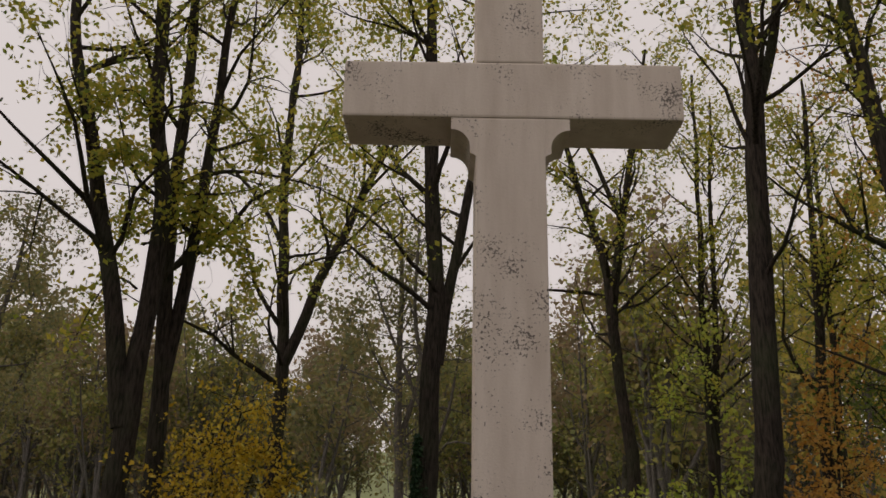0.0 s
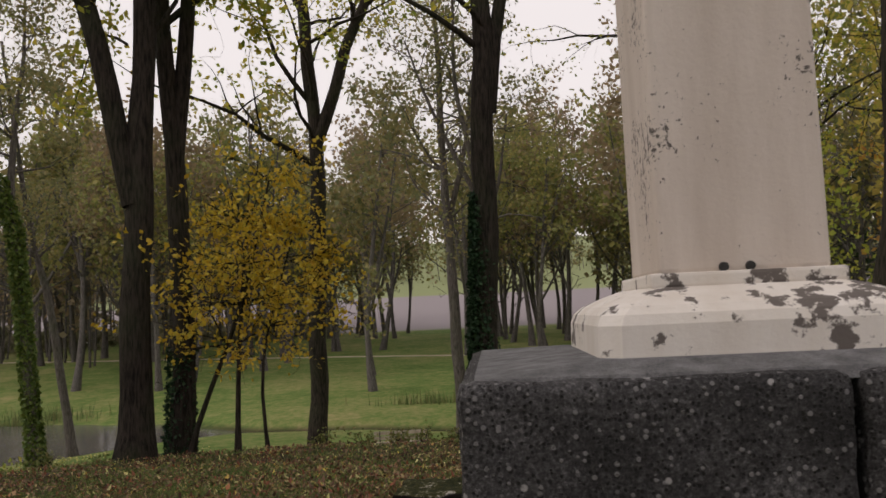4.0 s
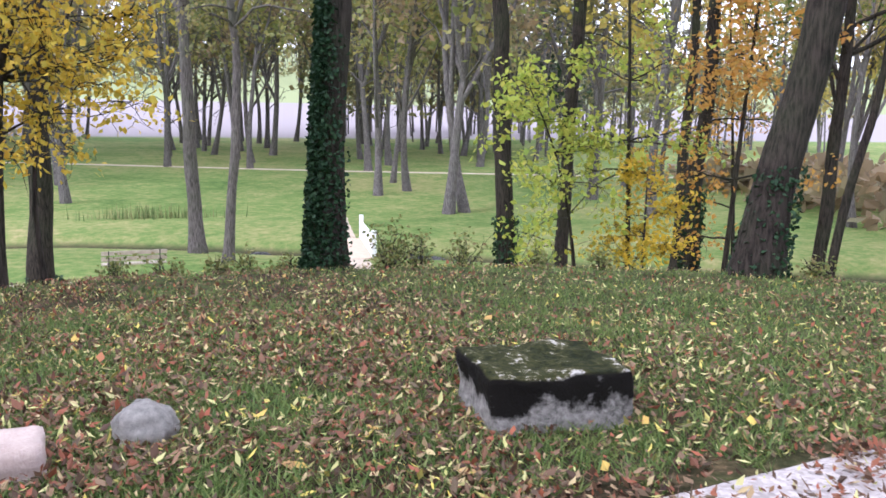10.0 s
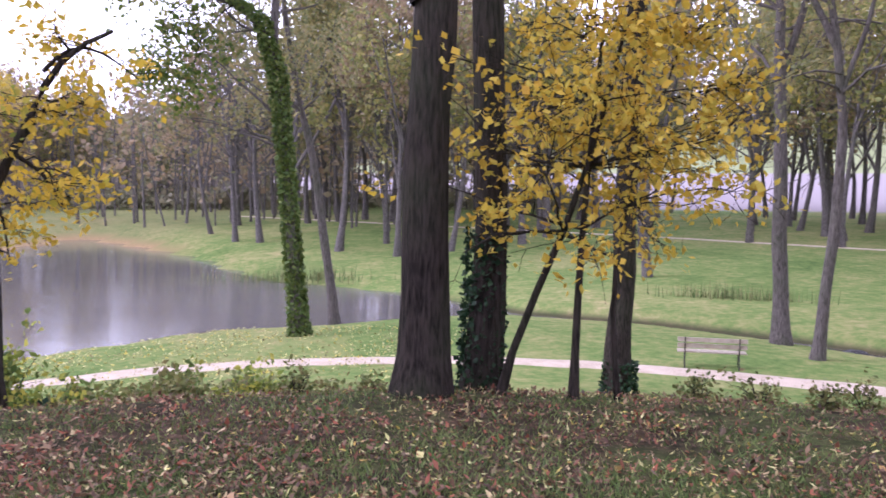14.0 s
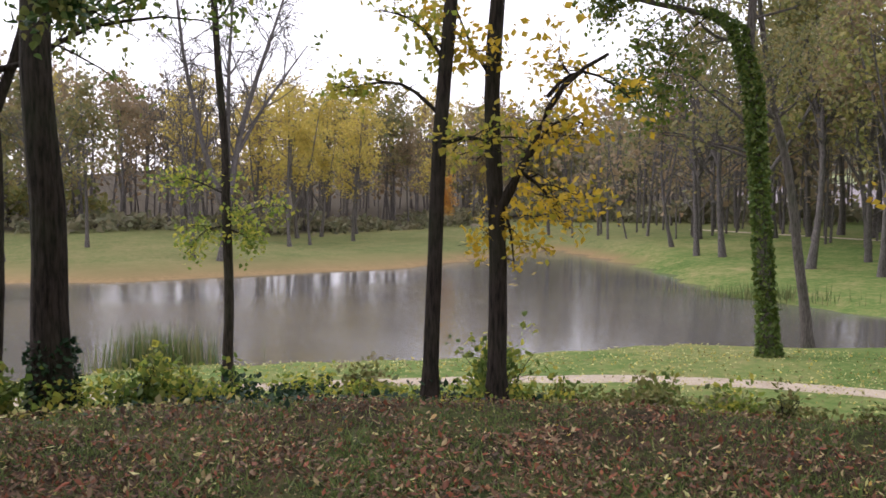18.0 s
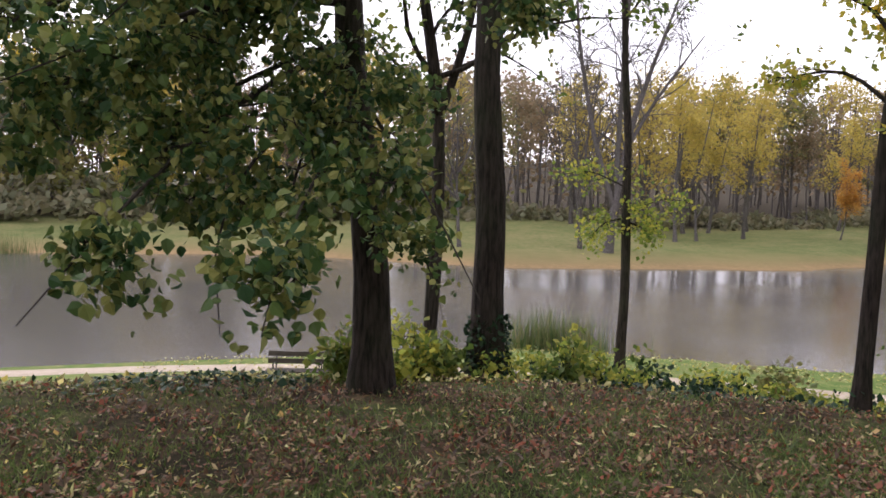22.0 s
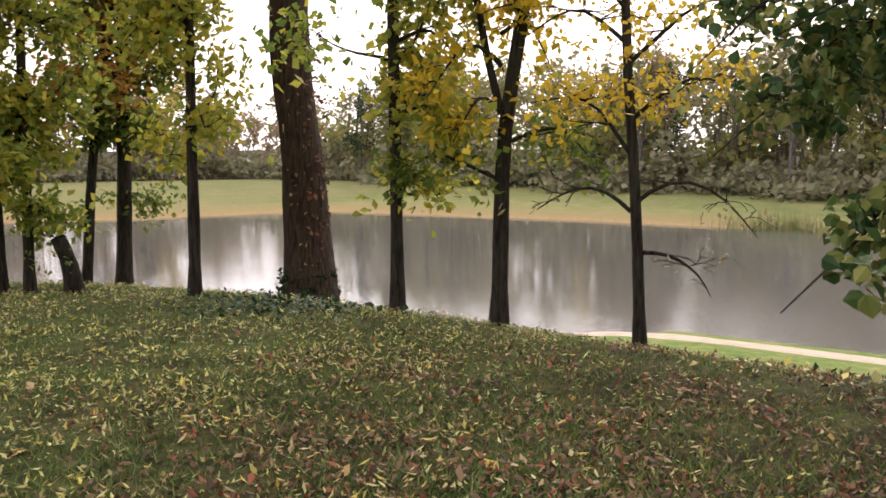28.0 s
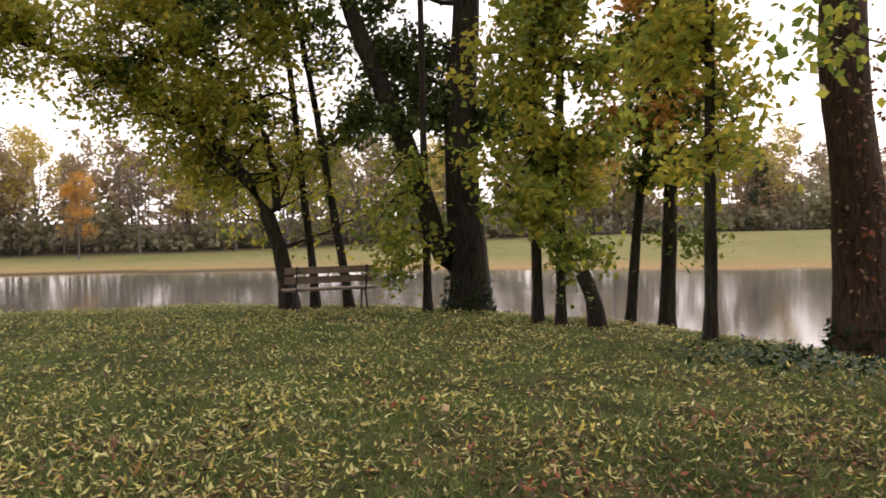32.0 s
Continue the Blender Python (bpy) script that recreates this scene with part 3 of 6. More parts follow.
def skeleton(rng, trunks, height, radius, bole=0.4, limbs=12, reach=0.3, droop=0.03, twigs=4, thin=3, steep=0.8, sides=9, coarse=False, fine=1.0):
    """Trunk lines (each a list of points, first at the foot) with limbs and twigs. Returns tubes and the places for leaves."""
    tubes, spots = [], []
    for pts, r0, r1, *mark in trunks:
        pts = np.asarray(pts, float)
        bough = bool(mark)
        s = np.concatenate([[0], np.cumsum(np.linalg.norm(np.diff(pts, axis=0), axis=1))])
        q = np.linspace(0, s[-1], max(8, int(s[-1] / (1.5 if coarse else 0.6))))
        line = np.stack([np.interp(q, s, pts[:, k]) for k in range(3)], 1)
        line[1:-1] += rng.normal(0, radius * 0.27, (len(q) - 2, 3))
        for _ in range(2):
            line[1:-1] = (line[:-2] + 2 * line[1:-1] + line[2:]) / 4
        f = q / q[-1]
        rad = r0 + (r1 - r0) * f
        if pts[0, 2] < 0.1:
            rad = rad + radius * 0.5 * np.exp(-(line[:, 2] - line[0, 2]) / (radius * 2.2)) + rng.normal(0, radius * 0.03, len(rad))
        tubes.append(tube(line, rad, sides))
        for _ in range(int(mark[0]) if bough else limbs):
            t = rng.uniform(0, 1) ** 0.8
            z = bole * height + t * (height - bole * height)
            zs = line[:, 2]
            if bough:
                i = int((0.2 + 0.8 * t) * (len(line) - 1))
            elif z > zs[-1] or z < zs[0]:
                continue
            else:
                i = int(np.argmin(np.abs(zs - z)))
            a = rng.uniform(0, 2 * np.pi)
            up = rng.uniform(0.3, 1.0) * steep
            way = np.array([np.cos(a), np.sin(a), up])
            way /= np.linalg.norm(way)
            long = height * reach * rng.uniform(0.6, 1.15) * (1.1 - 0.65 * t) * (0.6 if bough else 1)
            lp, lr = limb(rng, line[i], way, long, max(min(rad[i] * 0.5, 0.012 + 0.013 * long), 0.006), 0.005 * fine, 7, 0.17, 0.05 - droop)
            tubes.append(tube(lp[::2] if coarse else lp, lr[::2] if coarse else lr, 3 if coarse else 5))
            for k in range(twigs):
                j = rng.integers(2, len(lp))
                w = lp[j] - lp[j - 1]
                w = w / np.linalg.norm(w) + rng.normal(0, 0.6, 3)
                tp, tr = limb(rng, lp[j], w / np.linalg.norm(w), long * rng.uniform(0.25, 0.5), max(lr[j] * 0.6, 0.005 * fine), 0.003 * fine, 2 if coarse else 4, 0.2, -droop)
                tubes.append(tube(tp, tr, 3))
                spots.extend(tp[1:])
                for _ in range(thin):
                    b = tp[rng.integers(1, len(tp))]
                    w2 = rng.normal(0, 1, 3)
                    w2 /= np.linalg.norm(w2)
                    bp, br = limb(rng, b, w2, long * rng.uniform(0.1, 0.22), 0.004 * fine, 0.002 * fine, 2, 0.2, -droop)
                    tubes.append(tube(bp, br, 3))
                    spots.extend(bp[1:])
            spots.extend(lp[4:])
        if bough:
            spots.extend(np.repeat(line[int(len(line) * 0.6):], 2, 0))
    return tubes, np.array(spots)


def leaf_cloud(rng, spots, count, size, spread, hang=0.3, slim=0.36, round_off=False):
    """Leaves of two folded halves, scattered round the given places."""
    k = max(1, count // 6)
    c = spots[rng.integers(0, len(spots), k)] + rng.normal(0, spread, (k, 3))
    c = np.repeat(c, 6, 0) + rng.normal(0, size * 0.9, (k * 6, 3))
    return leaves_at(rng, c, size, hang, slim, None, round_off)


def leaves_at(rng, c, size, hang=0.3, slim=0.36, flat=None, round_off=False):
    n = len(c)
    d = rng.normal(0, 1, (n, 3))
    d[:, 2] -= hang
    if flat is not None:
        d[:, 2] *= flat
    d /= np.linalg.norm(d, axis=1)[:, None]
    u = rng.normal(0, 1, (n, 3))
    if flat is not None:
        u = np.cross(d, np.array([0, 0, 1.0]) + rng.normal(0, 0.35, (n, 3)))
    else:
        u[:, 2] *= 0.5
    u -= (u * d).sum(1)[:, None] * d
    u /= np.linalg.norm(u, axis=1)[:, None] + 1e-9
    w = np.cross(d, u)
    s = (size * rng.uniform(0.6, 1.35, n))[:, None]
    if round_off:
        mid = [c, c + s * (d * 0.16 + u * slim * 0.8 + w * 0.06), c + s * (d * 0.5 + u * slim + w * 0.12), c + s * d - w * s * 0.1, c + s * (d * 0.5 - u * slim + w * 0.12), c + s * (d * 0.16 - u * slim * 0.8 + w * 0.06)]
        i = np.arange(n)[:, None] * 6
        return np.stack(mid, 1).reshape(-1, 3), np.concatenate([i + [0, 1, 2], i + [0, 2, 3], i + [0, 3, 4], i + [0, 4, 5]], 1).reshape(-1, 3)
    one, two, at = slim * rng.uniform(0.6, 1.3, (n, 1)), slim * rng.uniform(0.6, 1.3, (n, 1)), rng.uniform(0.3, 0.6, (n, 1))
    curl = rng.uniform(-0.05, 0.22, (n, 1))
    v = np.stack([c, c + s * (d * at + u * one + w * curl), c + s * (d + w * curl * 0.6), c + s * (d * (0.9 - at) - u * two + w * curl)], 1).reshape(-1, 3)
    i = np.arange(n)[:, None] * 4
    f = np.concatenate([i + [0, 1, 2], i + [0, 2, 3]], 1).reshape(-1, 3)
    return v, f


def tree_thing(name, tubes, spots, bark, leaf, rng, count, size, spread, label, hang=0.3, slim=0.36, group="", round_off=False):
    """A tree at the world's origin: an Empty with trunk, branches and crown."""
    ob = tagged(new(name), label, "tree", group)
    for piece, some in (("trunk", tubes[:1]), ("branchwork", tubes[1:])):
        v, f = join_tubes(some)
        child(piece, mesh_of(piece, v, f, bark, True), ob)
    if count:
        v, f = leaf_cloud(rng, spots, count, size, spread, hang, slim, round_off)
        child("crown", mesh_of("crown", v, f, leaf), ob)
    return ob


def ivy_on(parent, rng, line, r0, z0, z1, count, size=0.062, thick=0.03, leaf=leaf_ivy, look_of="dark glossy ivy climbing the trunk"):
    """Ivy leaves over a trunk's lower part, as a part of the tree."""
    line = np.asarray(line, float)
    count = int(count * 1.7)
    z = z0 + (z1 - z0) * rng.uniform(0, 1, count) ** 1.25
    x, y = np.interp(z, line[:, 2], line[:, 0]), np.interp(z, line[:, 2], line[:, 1])
    up = np.clip((z - z0) / (z1 - z0), 0, 1)
    a = rng.normal(3.75 - 0.45 * up, 1.05 - 0.65 * up, count) if 3 < z1 < 8 else rng.uniform(0, 2 * np.pi, count)
    r = r0 * (1 + 0.5 * np.exp(-z / (r0 * 2.2))) + thick * rng.uniform(0.2, 1.6, count)
    v, f = leaves_at(rng, np.stack([x + r * np.cos(a), y + r * np.sin(a), z], 1), size, 0.8, 0.5)
    child("ivy", mesh_of("ivy", v, f, leaf), parent, look_of)


# ---- land, water, paths ----
def axis(fine, step, far):
    """Coordinates, close together on the mound and ever wider apart towards the horizon."""
    out = list(np.arange(fine[0], fine[1] + step, step))
    for side, stop in ((0, far[0]), (-1, far[1])):
        s, sign = step, -1 if side == 0 else 1
        while abs(out[side]) < abs(stop):
            s = min(s * 1.09, max(1.8, abs(out[side]) * 0.05))
            out.insert(0, out[0] + sign * s) if side == 0 else out.append(out[-1] + s)
    return np.array(out)


def build_ground():
    xs, ys = axis((-16, 9), 0.5, (-1400, 1400)), axis((-14, 22), 0.5, (-1400, 1400))
    ys = np.unique(np.concatenate([ys[(ys < 28) | (ys > 47.2)], np.arange(28.1, 47.2, 0.33)]))
    X, Y = np.meshgrid(xs, ys, indexing="ij")
    Z = ground_z(X.ravel(), Y.ravel())
    nx, ny = len(xs), len(ys)
    i, j = np.meshgrid(np.arange(nx - 1), np.arange(ny - 1), indexing="ij")
    a = (i * ny + j).ravel()
    f = np.stack([a, a + ny, a + ny + 1, a + 1], 1)
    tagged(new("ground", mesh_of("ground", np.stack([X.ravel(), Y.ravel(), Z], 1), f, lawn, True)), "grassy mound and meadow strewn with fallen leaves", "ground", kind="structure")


def build_water():
    bm = bmesh.new()
    loop = [bm.verts.new((x + 0.0, y, WATER)) for x, y in POND]
    bm.faces.new(loop)
    bmesh.ops.triangulate(bm, faces=bm.faces)
    tagged(new("water", bm_mesh("water", bm, pond_water)), "still brownish pond with a brook, faint ripples", "water", kind="structure")


def ribbon(name, line, width, material, label, lift=0.03, seed=1, ragged=0.12):
    """A path draped over the ground."""
    rng = np.random.default_rng(seed)
    line = np.asarray(line, float)
    s = np.concatenate([[0], np.cumsum(np.linalg.norm(np.diff(line, axis=0), axis=1))])
    q = np.arange(0, s[-1], 0.35)
    p = np.stack([np.interp(q, s, line[:, k]) for k in range(2)], 1)
    for _ in range(30):
        p[1:-1] = (p[:-2] + 2 * p[1:-1] + p[2:]) / 4
    d = np.gradient(p, axis=0)
    d /= np.linalg.norm(d, axis=1)[:, None]
    nrm = np.stack([-d[:, 1], d[:, 0]], 1)
    cols = 7
    off = np.linspace(-0.5, 0.5, cols)
    w = rng.normal(0, ragged * 1.6, (len(p), 2))
    for _ in range(2):
        w[1:-1] = (w[:-2] + 2 * w[1:-1] + w[2:]) / 4
    w = width * (1 + w)
    V = []
    for k, o in enumerate(off):
        wk = np.where(o < 0, w[:, 0], w[:, 1])
        e = p + nrm * (o * wk)[:, None]
        V.append(np.stack([e[:, 0], e[:, 1], ground_z(e[:, 0], e[:, 1]) + (lift if 0 < k < cols - 1 else -0.03)], 1))
    V = np.stack(V, 1).reshape(-1, 3)
    i, j = np.meshgrid(np.arange(len(p) - 1), np.arange(cols - 1), indexing="ij")
    a = (i * cols + j).ravel()
    return tagged(new(name, mesh_of(name, V, np.stack([a, a + cols, a + cols + 1, a + 1], 1), material, True)), label, "path", kind="structure")


build_ground()
build_water()
ribbon("path_round_the_pond", [(-26.5, -8), (-27.1, 0), (-26.8, 5), (-26.0, 10), (-24.4, 14.4), (-22, 19), (-18.4, 24.4), (-14.8, 27.2), (-10.2, 29.4), (-5.6, 30.2), (-1.1, 29.8), (3.2, 28.9), (8, 26.6), (14, 24), (30, 17)], 1.3, path_sand, "pale sandy footpath along the pond")
ribbon("path_over_the_bridge", [(2.7, 29.4), (3.2, 33), (4.45, 42), (5.8, 50), (9.3, 70.5)], 1.6, path_sand, "pale sandy footpath to the bridge", seed=2, ragged=0.04)
ribbon("path_across_the_meadow", [(-60, 92), (-9.5, 77), (2.3, 72.6), (9.2, 70), (20, 67), (45, 60)], 1.0, path_sand, "pale narrow footpath across the meadow", seed=3, ragged=0.06)
def ring_radius(a):
    return 2.93 + 0.95 * smooth(a, 0.52 * math.pi, 1.05 * math.pi)


ring = [(0.4 + float(ring_radius(a)) * math.cos(a), 4.75 + float(ring_radius(a)) * math.sin(a)) for a in np.linspace(-0.45 * math.pi, 1.3 * math.pi, 70)]
ribbon("gravel_ring", ring, 1.55, gravel, "pale gravel ring path strewn with leaves", 0.02, 4, 0.16)


# ---- the stone cross ----
def build_cross():
    ob = thing("stone_cross", 0.375, 4.728, -0.415, 0, "tall cream limewashed stone cross, flaking paint, on a plinth", "cross")
    h = 0.216
    bm = bmesh.new()
    box(bm, -h, h, -h, h, 0.212, 2.868, 0.012)
    part("shaft", bm, limewash, ob)
    bm = bmesh.new()
    box(bm, -1.055, 1.09, -h - 0.003, h + 0.003, 2.87, 3.262, 0.016)
    part("crossbar", bm, limewash, ob)
    bm = bmesh.new()
    box(bm, -h, h, -h, h, 3.264, 3.98, 0.012)
    part("head", bm, limewash, ob)
    for side in (-1, 1):
        bm = bmesh.new()
        prof = [(h - 0.004, 2.868), (h + 0.155, 2.868), (h + 0.155, 2.79)]
        prof += [(h + 0.155 - 0.12 * math.sin(k), 2.79 - 0.12 + 0.12 * math.cos(k)) for k in np.linspace(0.25, 1.5, 6)]
        prof += [(h + 0.035, 2.63), (h - 0.004, 2.61)]
        for y in (-h + 0.004, h - 0.004):
            bm.faces.new([bm.verts.new((side * x, y, z)) for x, z in prof])
        bm.verts.ensure_lookup_table()
        n = len(prof)
        for k in range(n):
            bm.faces.new([bm.verts[k], bm.verts[(k + 1) % n], bm.verts[n + (k + 1) % n], bm.verts[n + k]])
        part("bracket", bm, limewash, ob)
    bm = bmesh.new()
    box(bm, -0.246, 0.246, -0.246, 0.246, 0.176, 0.214, 0.008)
    part("collar", bm, white_limewash, ob)
    bm = bmesh.new()
    levels = [(0.4, 0.0), (0.398, 0.09), (0.388, 0.115), (0.365, 0.135), (0.31, 0.16), (0.26, 0.178)]
    rings = []
    for r, z in levels:
        c = 0.05
        rings.append([bm.verts.new((x, y, z)) for x, y in ((-r + c, -r), (r - c, -r), (r, -r + c), (r, r - c), (r - c, r), (-r + c, r), (-r, r - c), (-r, -r + c))])
    for a, b in zip(rings, rings[1:]):
        for k in range(8):
            bm.faces.new([a[k], a[(k + 1) % 8], b[(k + 1) % 8], b[k]])
    bm.faces.new(rings[-1])
    bm.faces.new(rings[0][::-1])
    part("pedestal", bm, white_limewash, ob, "white limewash peeling in dark patches")
    for x in (-0.055, 0.012):
        bm = bmesh.new()
        bmesh.ops.create_cone(bm, cap_ends=True, segments=12, radius1=0.013, radius2=0.011, depth=0.016, matrix=Matrix.Translation((x, -h - 0.004, 0.225)) @ Euler((radians(90), 0, 0)).to_matrix().to_4x4())
        part("bolt", bm, bench_iron, ob, "dark iron bolt head")


def rough_box(x0, x1, y0, y1, z0, z1, bevel, seed, amount):
    bm = bmesh.new()
    box(bm, x0, x1, y0, y1, z0, z1, bevel)
    bmesh.ops.subdivide_edges(bm, edges=[e for e in bm.edges if e.calc_length() > 0.15], cuts=14, use_grid_fill=True)
    for v in bm.verts:
        v.co += noise.noise_vector(v.co * 5 + Vector((seed, 0, 0))) * amount + noise.noise_vector(v.co * 19 + Vector((0, seed, 0))) * amount * 0.5
    return bm


def build_plinth():
    ob = thing("stone_plinth", 0.375, 4.86, gz(0.38, 4.75) - 0.06, 0, "dark weathered conglomerate stone plinth with worn rounded edges", "plinth")
    top = -0.418 - ob.matrix_world.translation.z
    top -= 0.012
    w, d = 0.735, 0.72
    seam = top - (top - 0.72) * 0.69
    for k, (x0, x1, y0, y1) in enumerate(((-w, 0.1, -d, 0.312), (0.108, w, -d, -0.1), (-w, -0.16, 0.32, d), (-0.152, w, -0.092, d))):
        part("stone_block", rough_box(x0, x1, y0, y1, seam + 0.008, top, 0.035, k * 3.1, 0.008), dark_stone, ob, smooth=True)
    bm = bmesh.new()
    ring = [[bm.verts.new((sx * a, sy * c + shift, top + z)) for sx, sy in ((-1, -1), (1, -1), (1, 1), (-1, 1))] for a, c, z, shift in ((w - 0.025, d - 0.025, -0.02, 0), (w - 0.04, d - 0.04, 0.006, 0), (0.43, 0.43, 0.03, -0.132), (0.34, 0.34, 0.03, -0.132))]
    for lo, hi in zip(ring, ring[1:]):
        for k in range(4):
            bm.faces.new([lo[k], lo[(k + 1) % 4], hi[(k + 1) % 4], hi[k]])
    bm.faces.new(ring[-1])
    # the top's skylight is painted in by this paler stone
    part("capstone", bm, sky_lit_stone, ob, "worn sloping top of the plinth")
    part("base_course", rough_box(-w - 0.02, w + 0.02, -d - 0.02, d + 0.02, 0, seam, 0.03, 11, 0.008), dark_stone, ob, smooth=True)


build_cross()
build_plinth()


def worn_block(name, x, y, turn, sx, sy, sz, material, label, category, seed, rough=0.02, bevel=0.04, tilt=0.0, cuts=9):
    bm = bmesh.new()
    box(bm, -sx / 2, sx / 2, -sy / 2, sy / 2, -0.04, sz, bevel)
    bmesh.ops.subdivide_edges(bm, edges=[e for e in bm.edges if e.calc_length() > 0.12], cuts=cuts, use_grid_fill=True)
    for v in bm.verts:
        n = noise.noise_vector(v.co * 6 + Vector((seed, 0, 0))) * rough + noise.noise_vector(v.co * 22 + Vector((seed, 5, 0))) * rough * 0.4
        v.co += n
    ob = new(name, bm_mesh(name, bm, material, True))
    ob.matrix_world = pose(x, y, gz(x, y) - 0.02, tilt, 0, turn)
    return tagged(ob, label, category)


def boulder(name, x, y, r, material, label, seed, squash=0.85):
    bm = bmesh.new()
    bmesh.ops.create_icosphere(bm, subdivisions=4, radius=r)
    for v in bm.verts:
        d = v.co.normalized()
        k = 1 + 0.16 * noise.noise(d * 1.6 + Vector((seed, 0, 0))) + 0.07 * noise.noise(d * 4 + Vector((0, seed, 0))) + 0.03 * noise.noise(d * 11 + Vector((0, seed, 3)))
        v.co = Vector((d.x * k, d.y * k, d.z * k * squash)) * r
    ob = new(name, bm_mesh(name, bm, material, True))
    ob.matrix_world = pose(x, y, gz(x, y) + r * squash * 0.62, 0, 0, seed * 40)
    return tagged(ob, label, "rock")


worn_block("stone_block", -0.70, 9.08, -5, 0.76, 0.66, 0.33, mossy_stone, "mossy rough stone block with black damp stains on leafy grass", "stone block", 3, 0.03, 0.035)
boulder("rock", -2.70, 9.16, 0.145, pale_rock, "pale round limestone rock lying on leafy grass", 1)
worn_block("long_stone", -3.52, 8.86, 5, 0.85, 0.3, 0.19, pink_stone, "long pinkish worn stone lying on leafy grass", "stone", 8, 0.02, 0.05)
boulder("rock", -0.47, 7.3, 0.07, pale_rock, "small grey stone at the edge of the gravel", 5, 0.6)


for k, (x, y, r) in enumerate([(-0.6, 37.5, 0.35), (0.6, 36.7, 0.45), (5.9, 34.3, 0.5), (6.6, 33.9, 0.45), (7.4, 33.4, 0.4), (-13.6, 39.4, 0.3)]):
    boulder("brook_stone", x, y, r, dark_stone, "dark wet stone on the brook's bank", 20 + k, 0.5)
for k, (x, y, r) in enumerate([(1.1, 7.55, 0.09), (0.75, 7.75, 0.06), (2.2, 7.9, 0.08)]):
    boulder("small_stone", x, y, r, pale_rock, "small grey stone on the gravel", 40 + k, 0.6)


# ---- benches, bridge ----
def build_bench(x, y, turn, label, long=1.8, wood=bench_wood):
    ob = thing("park_bench", x, y, gz(x, y) - 0.01, turn, label, "bench", "park benches")
    for k in range(3):
        bm = bmesh.new()
        box(bm, -long / 2, long / 2, 0.02 + k * 0.14, 0.135 + k * 0.14, 0.42, 0.455, 0.008)
        part("seat_slat", bm, wood, ob)
    for k, z in enumerate((0.56, 0.73)):
        bm = bmesh.new()
        box(bm, -long / 2, long / 2, 0.43 + 0.05 * k, 0.465 + 0.05 * k, z, z + 0.12, 0.008)
        part("back_slat", bm, wood, ob)
    for sx in (-long / 2 + 0.2, long / 2 - 0.2):
        for a, b in (((0.05, 0.0), (0.12, 0.42)), ((0.5, 0.0), (0.4, 0.42)), ((0.42, 0.4), (0.53, 0.86)), ((0.04, 0.4), (0.44, 0.4)), ((0.03, 0.62), (0.46, 0.6)), ((0.06, 0.4), (0.03, 0.63))):
            v, f = tube(np.array([(sx, a[0], a[1]), (sx, (a[0] + b[0]) / 2 + 0.015, (a[1] + b[1]) / 2), (sx, b[0], b[1])]), [0.018, 0.016, 0.018], 6)
            child("iron_leg", mesh_of("iron_leg", v, f, bench_iron, True), ob)
    return ob


build_bench(-3.6, 31.2, 186, "weathered wooden park bench with iron legs beside the sandy path")
build_bench(-23.0, 8.0, 76, "dark wooden slatted park bench facing the pond path", 1.5, bench_dark)
build_bench(-6.55, -9.0, 8, "brown weathered wooden park bench with curved iron arms under trees", 1.65, bench_brown)
build_bench(-83.0, 79.0, 60, "pale distant bench on the pond's far bank")
build_bench(9.7, 71.4, 180, "pale distant wooden park bench at the path's end")


def build_bridge():
    x, y, z = 3.62, 35.75, WATER + 0.5
    ob = thing("footbridge", x, y, z, -7.5, "small footbridge with a reddish deck and white side rails", "bridge")
    bm = bmesh.new()
    box(bm, -0.95, 0.95, -2.5, 2.5, -0.35, 0.1, 0.02)
    part("deck", bm, brick_deck, ob)
    for s in (-1, 1):
        bm = bmesh.new()
        box(bm, s * 0.86 - 0.05, s * 0.86 + 0.05, -2.36, 2.36, 0.102, 0.8, 0.02)
        part("parapet", bm, white_paint, ob)
        for k in (-2.48, 2.48):
            bm = bmesh.new()
            box(bm, s * 0.86 - 0.08, s * 0.86 + 0.08, k - 0.1, k + 0.1, 0.102, 1.05, 0.03)
            part("post", bm, white_paint, ob)


build_bridge()


# ---- the named trees ----
def bent(height, *knots):
    """A trunk line from the foot up: (fraction of the height, x, y) knots."""
    return [(0, 0, -0.15)] + [(x, y, f * height) for f, x, y in knots]


def plant(name, x, y, line_sets, height, radius, bark, leaf, seed, label, count=5000, size=0.1, spread=0.22, group="", ivy=None, round_off=False, hang=0.3, slim=0.36, **shape):
    rng = np.random.default_rng(seed)
    tubes, spots = skeleton(rng, line_sets, height, radius, **shape)
    ob = tree_thing(name, tubes, spots, bark, leaf, rng, count, size, spread, label, hang, slim, group, round_off)
    if ivy:
        ivy_on(ob, rng, line_sets[0][0], radius * 0.95, 0.0, ivy[0], ivy[1], *ivy[2:])
    ob.matrix_world = pose(x, y, gz(x, y) - 0.05, 0, 0, 0)
    return ob


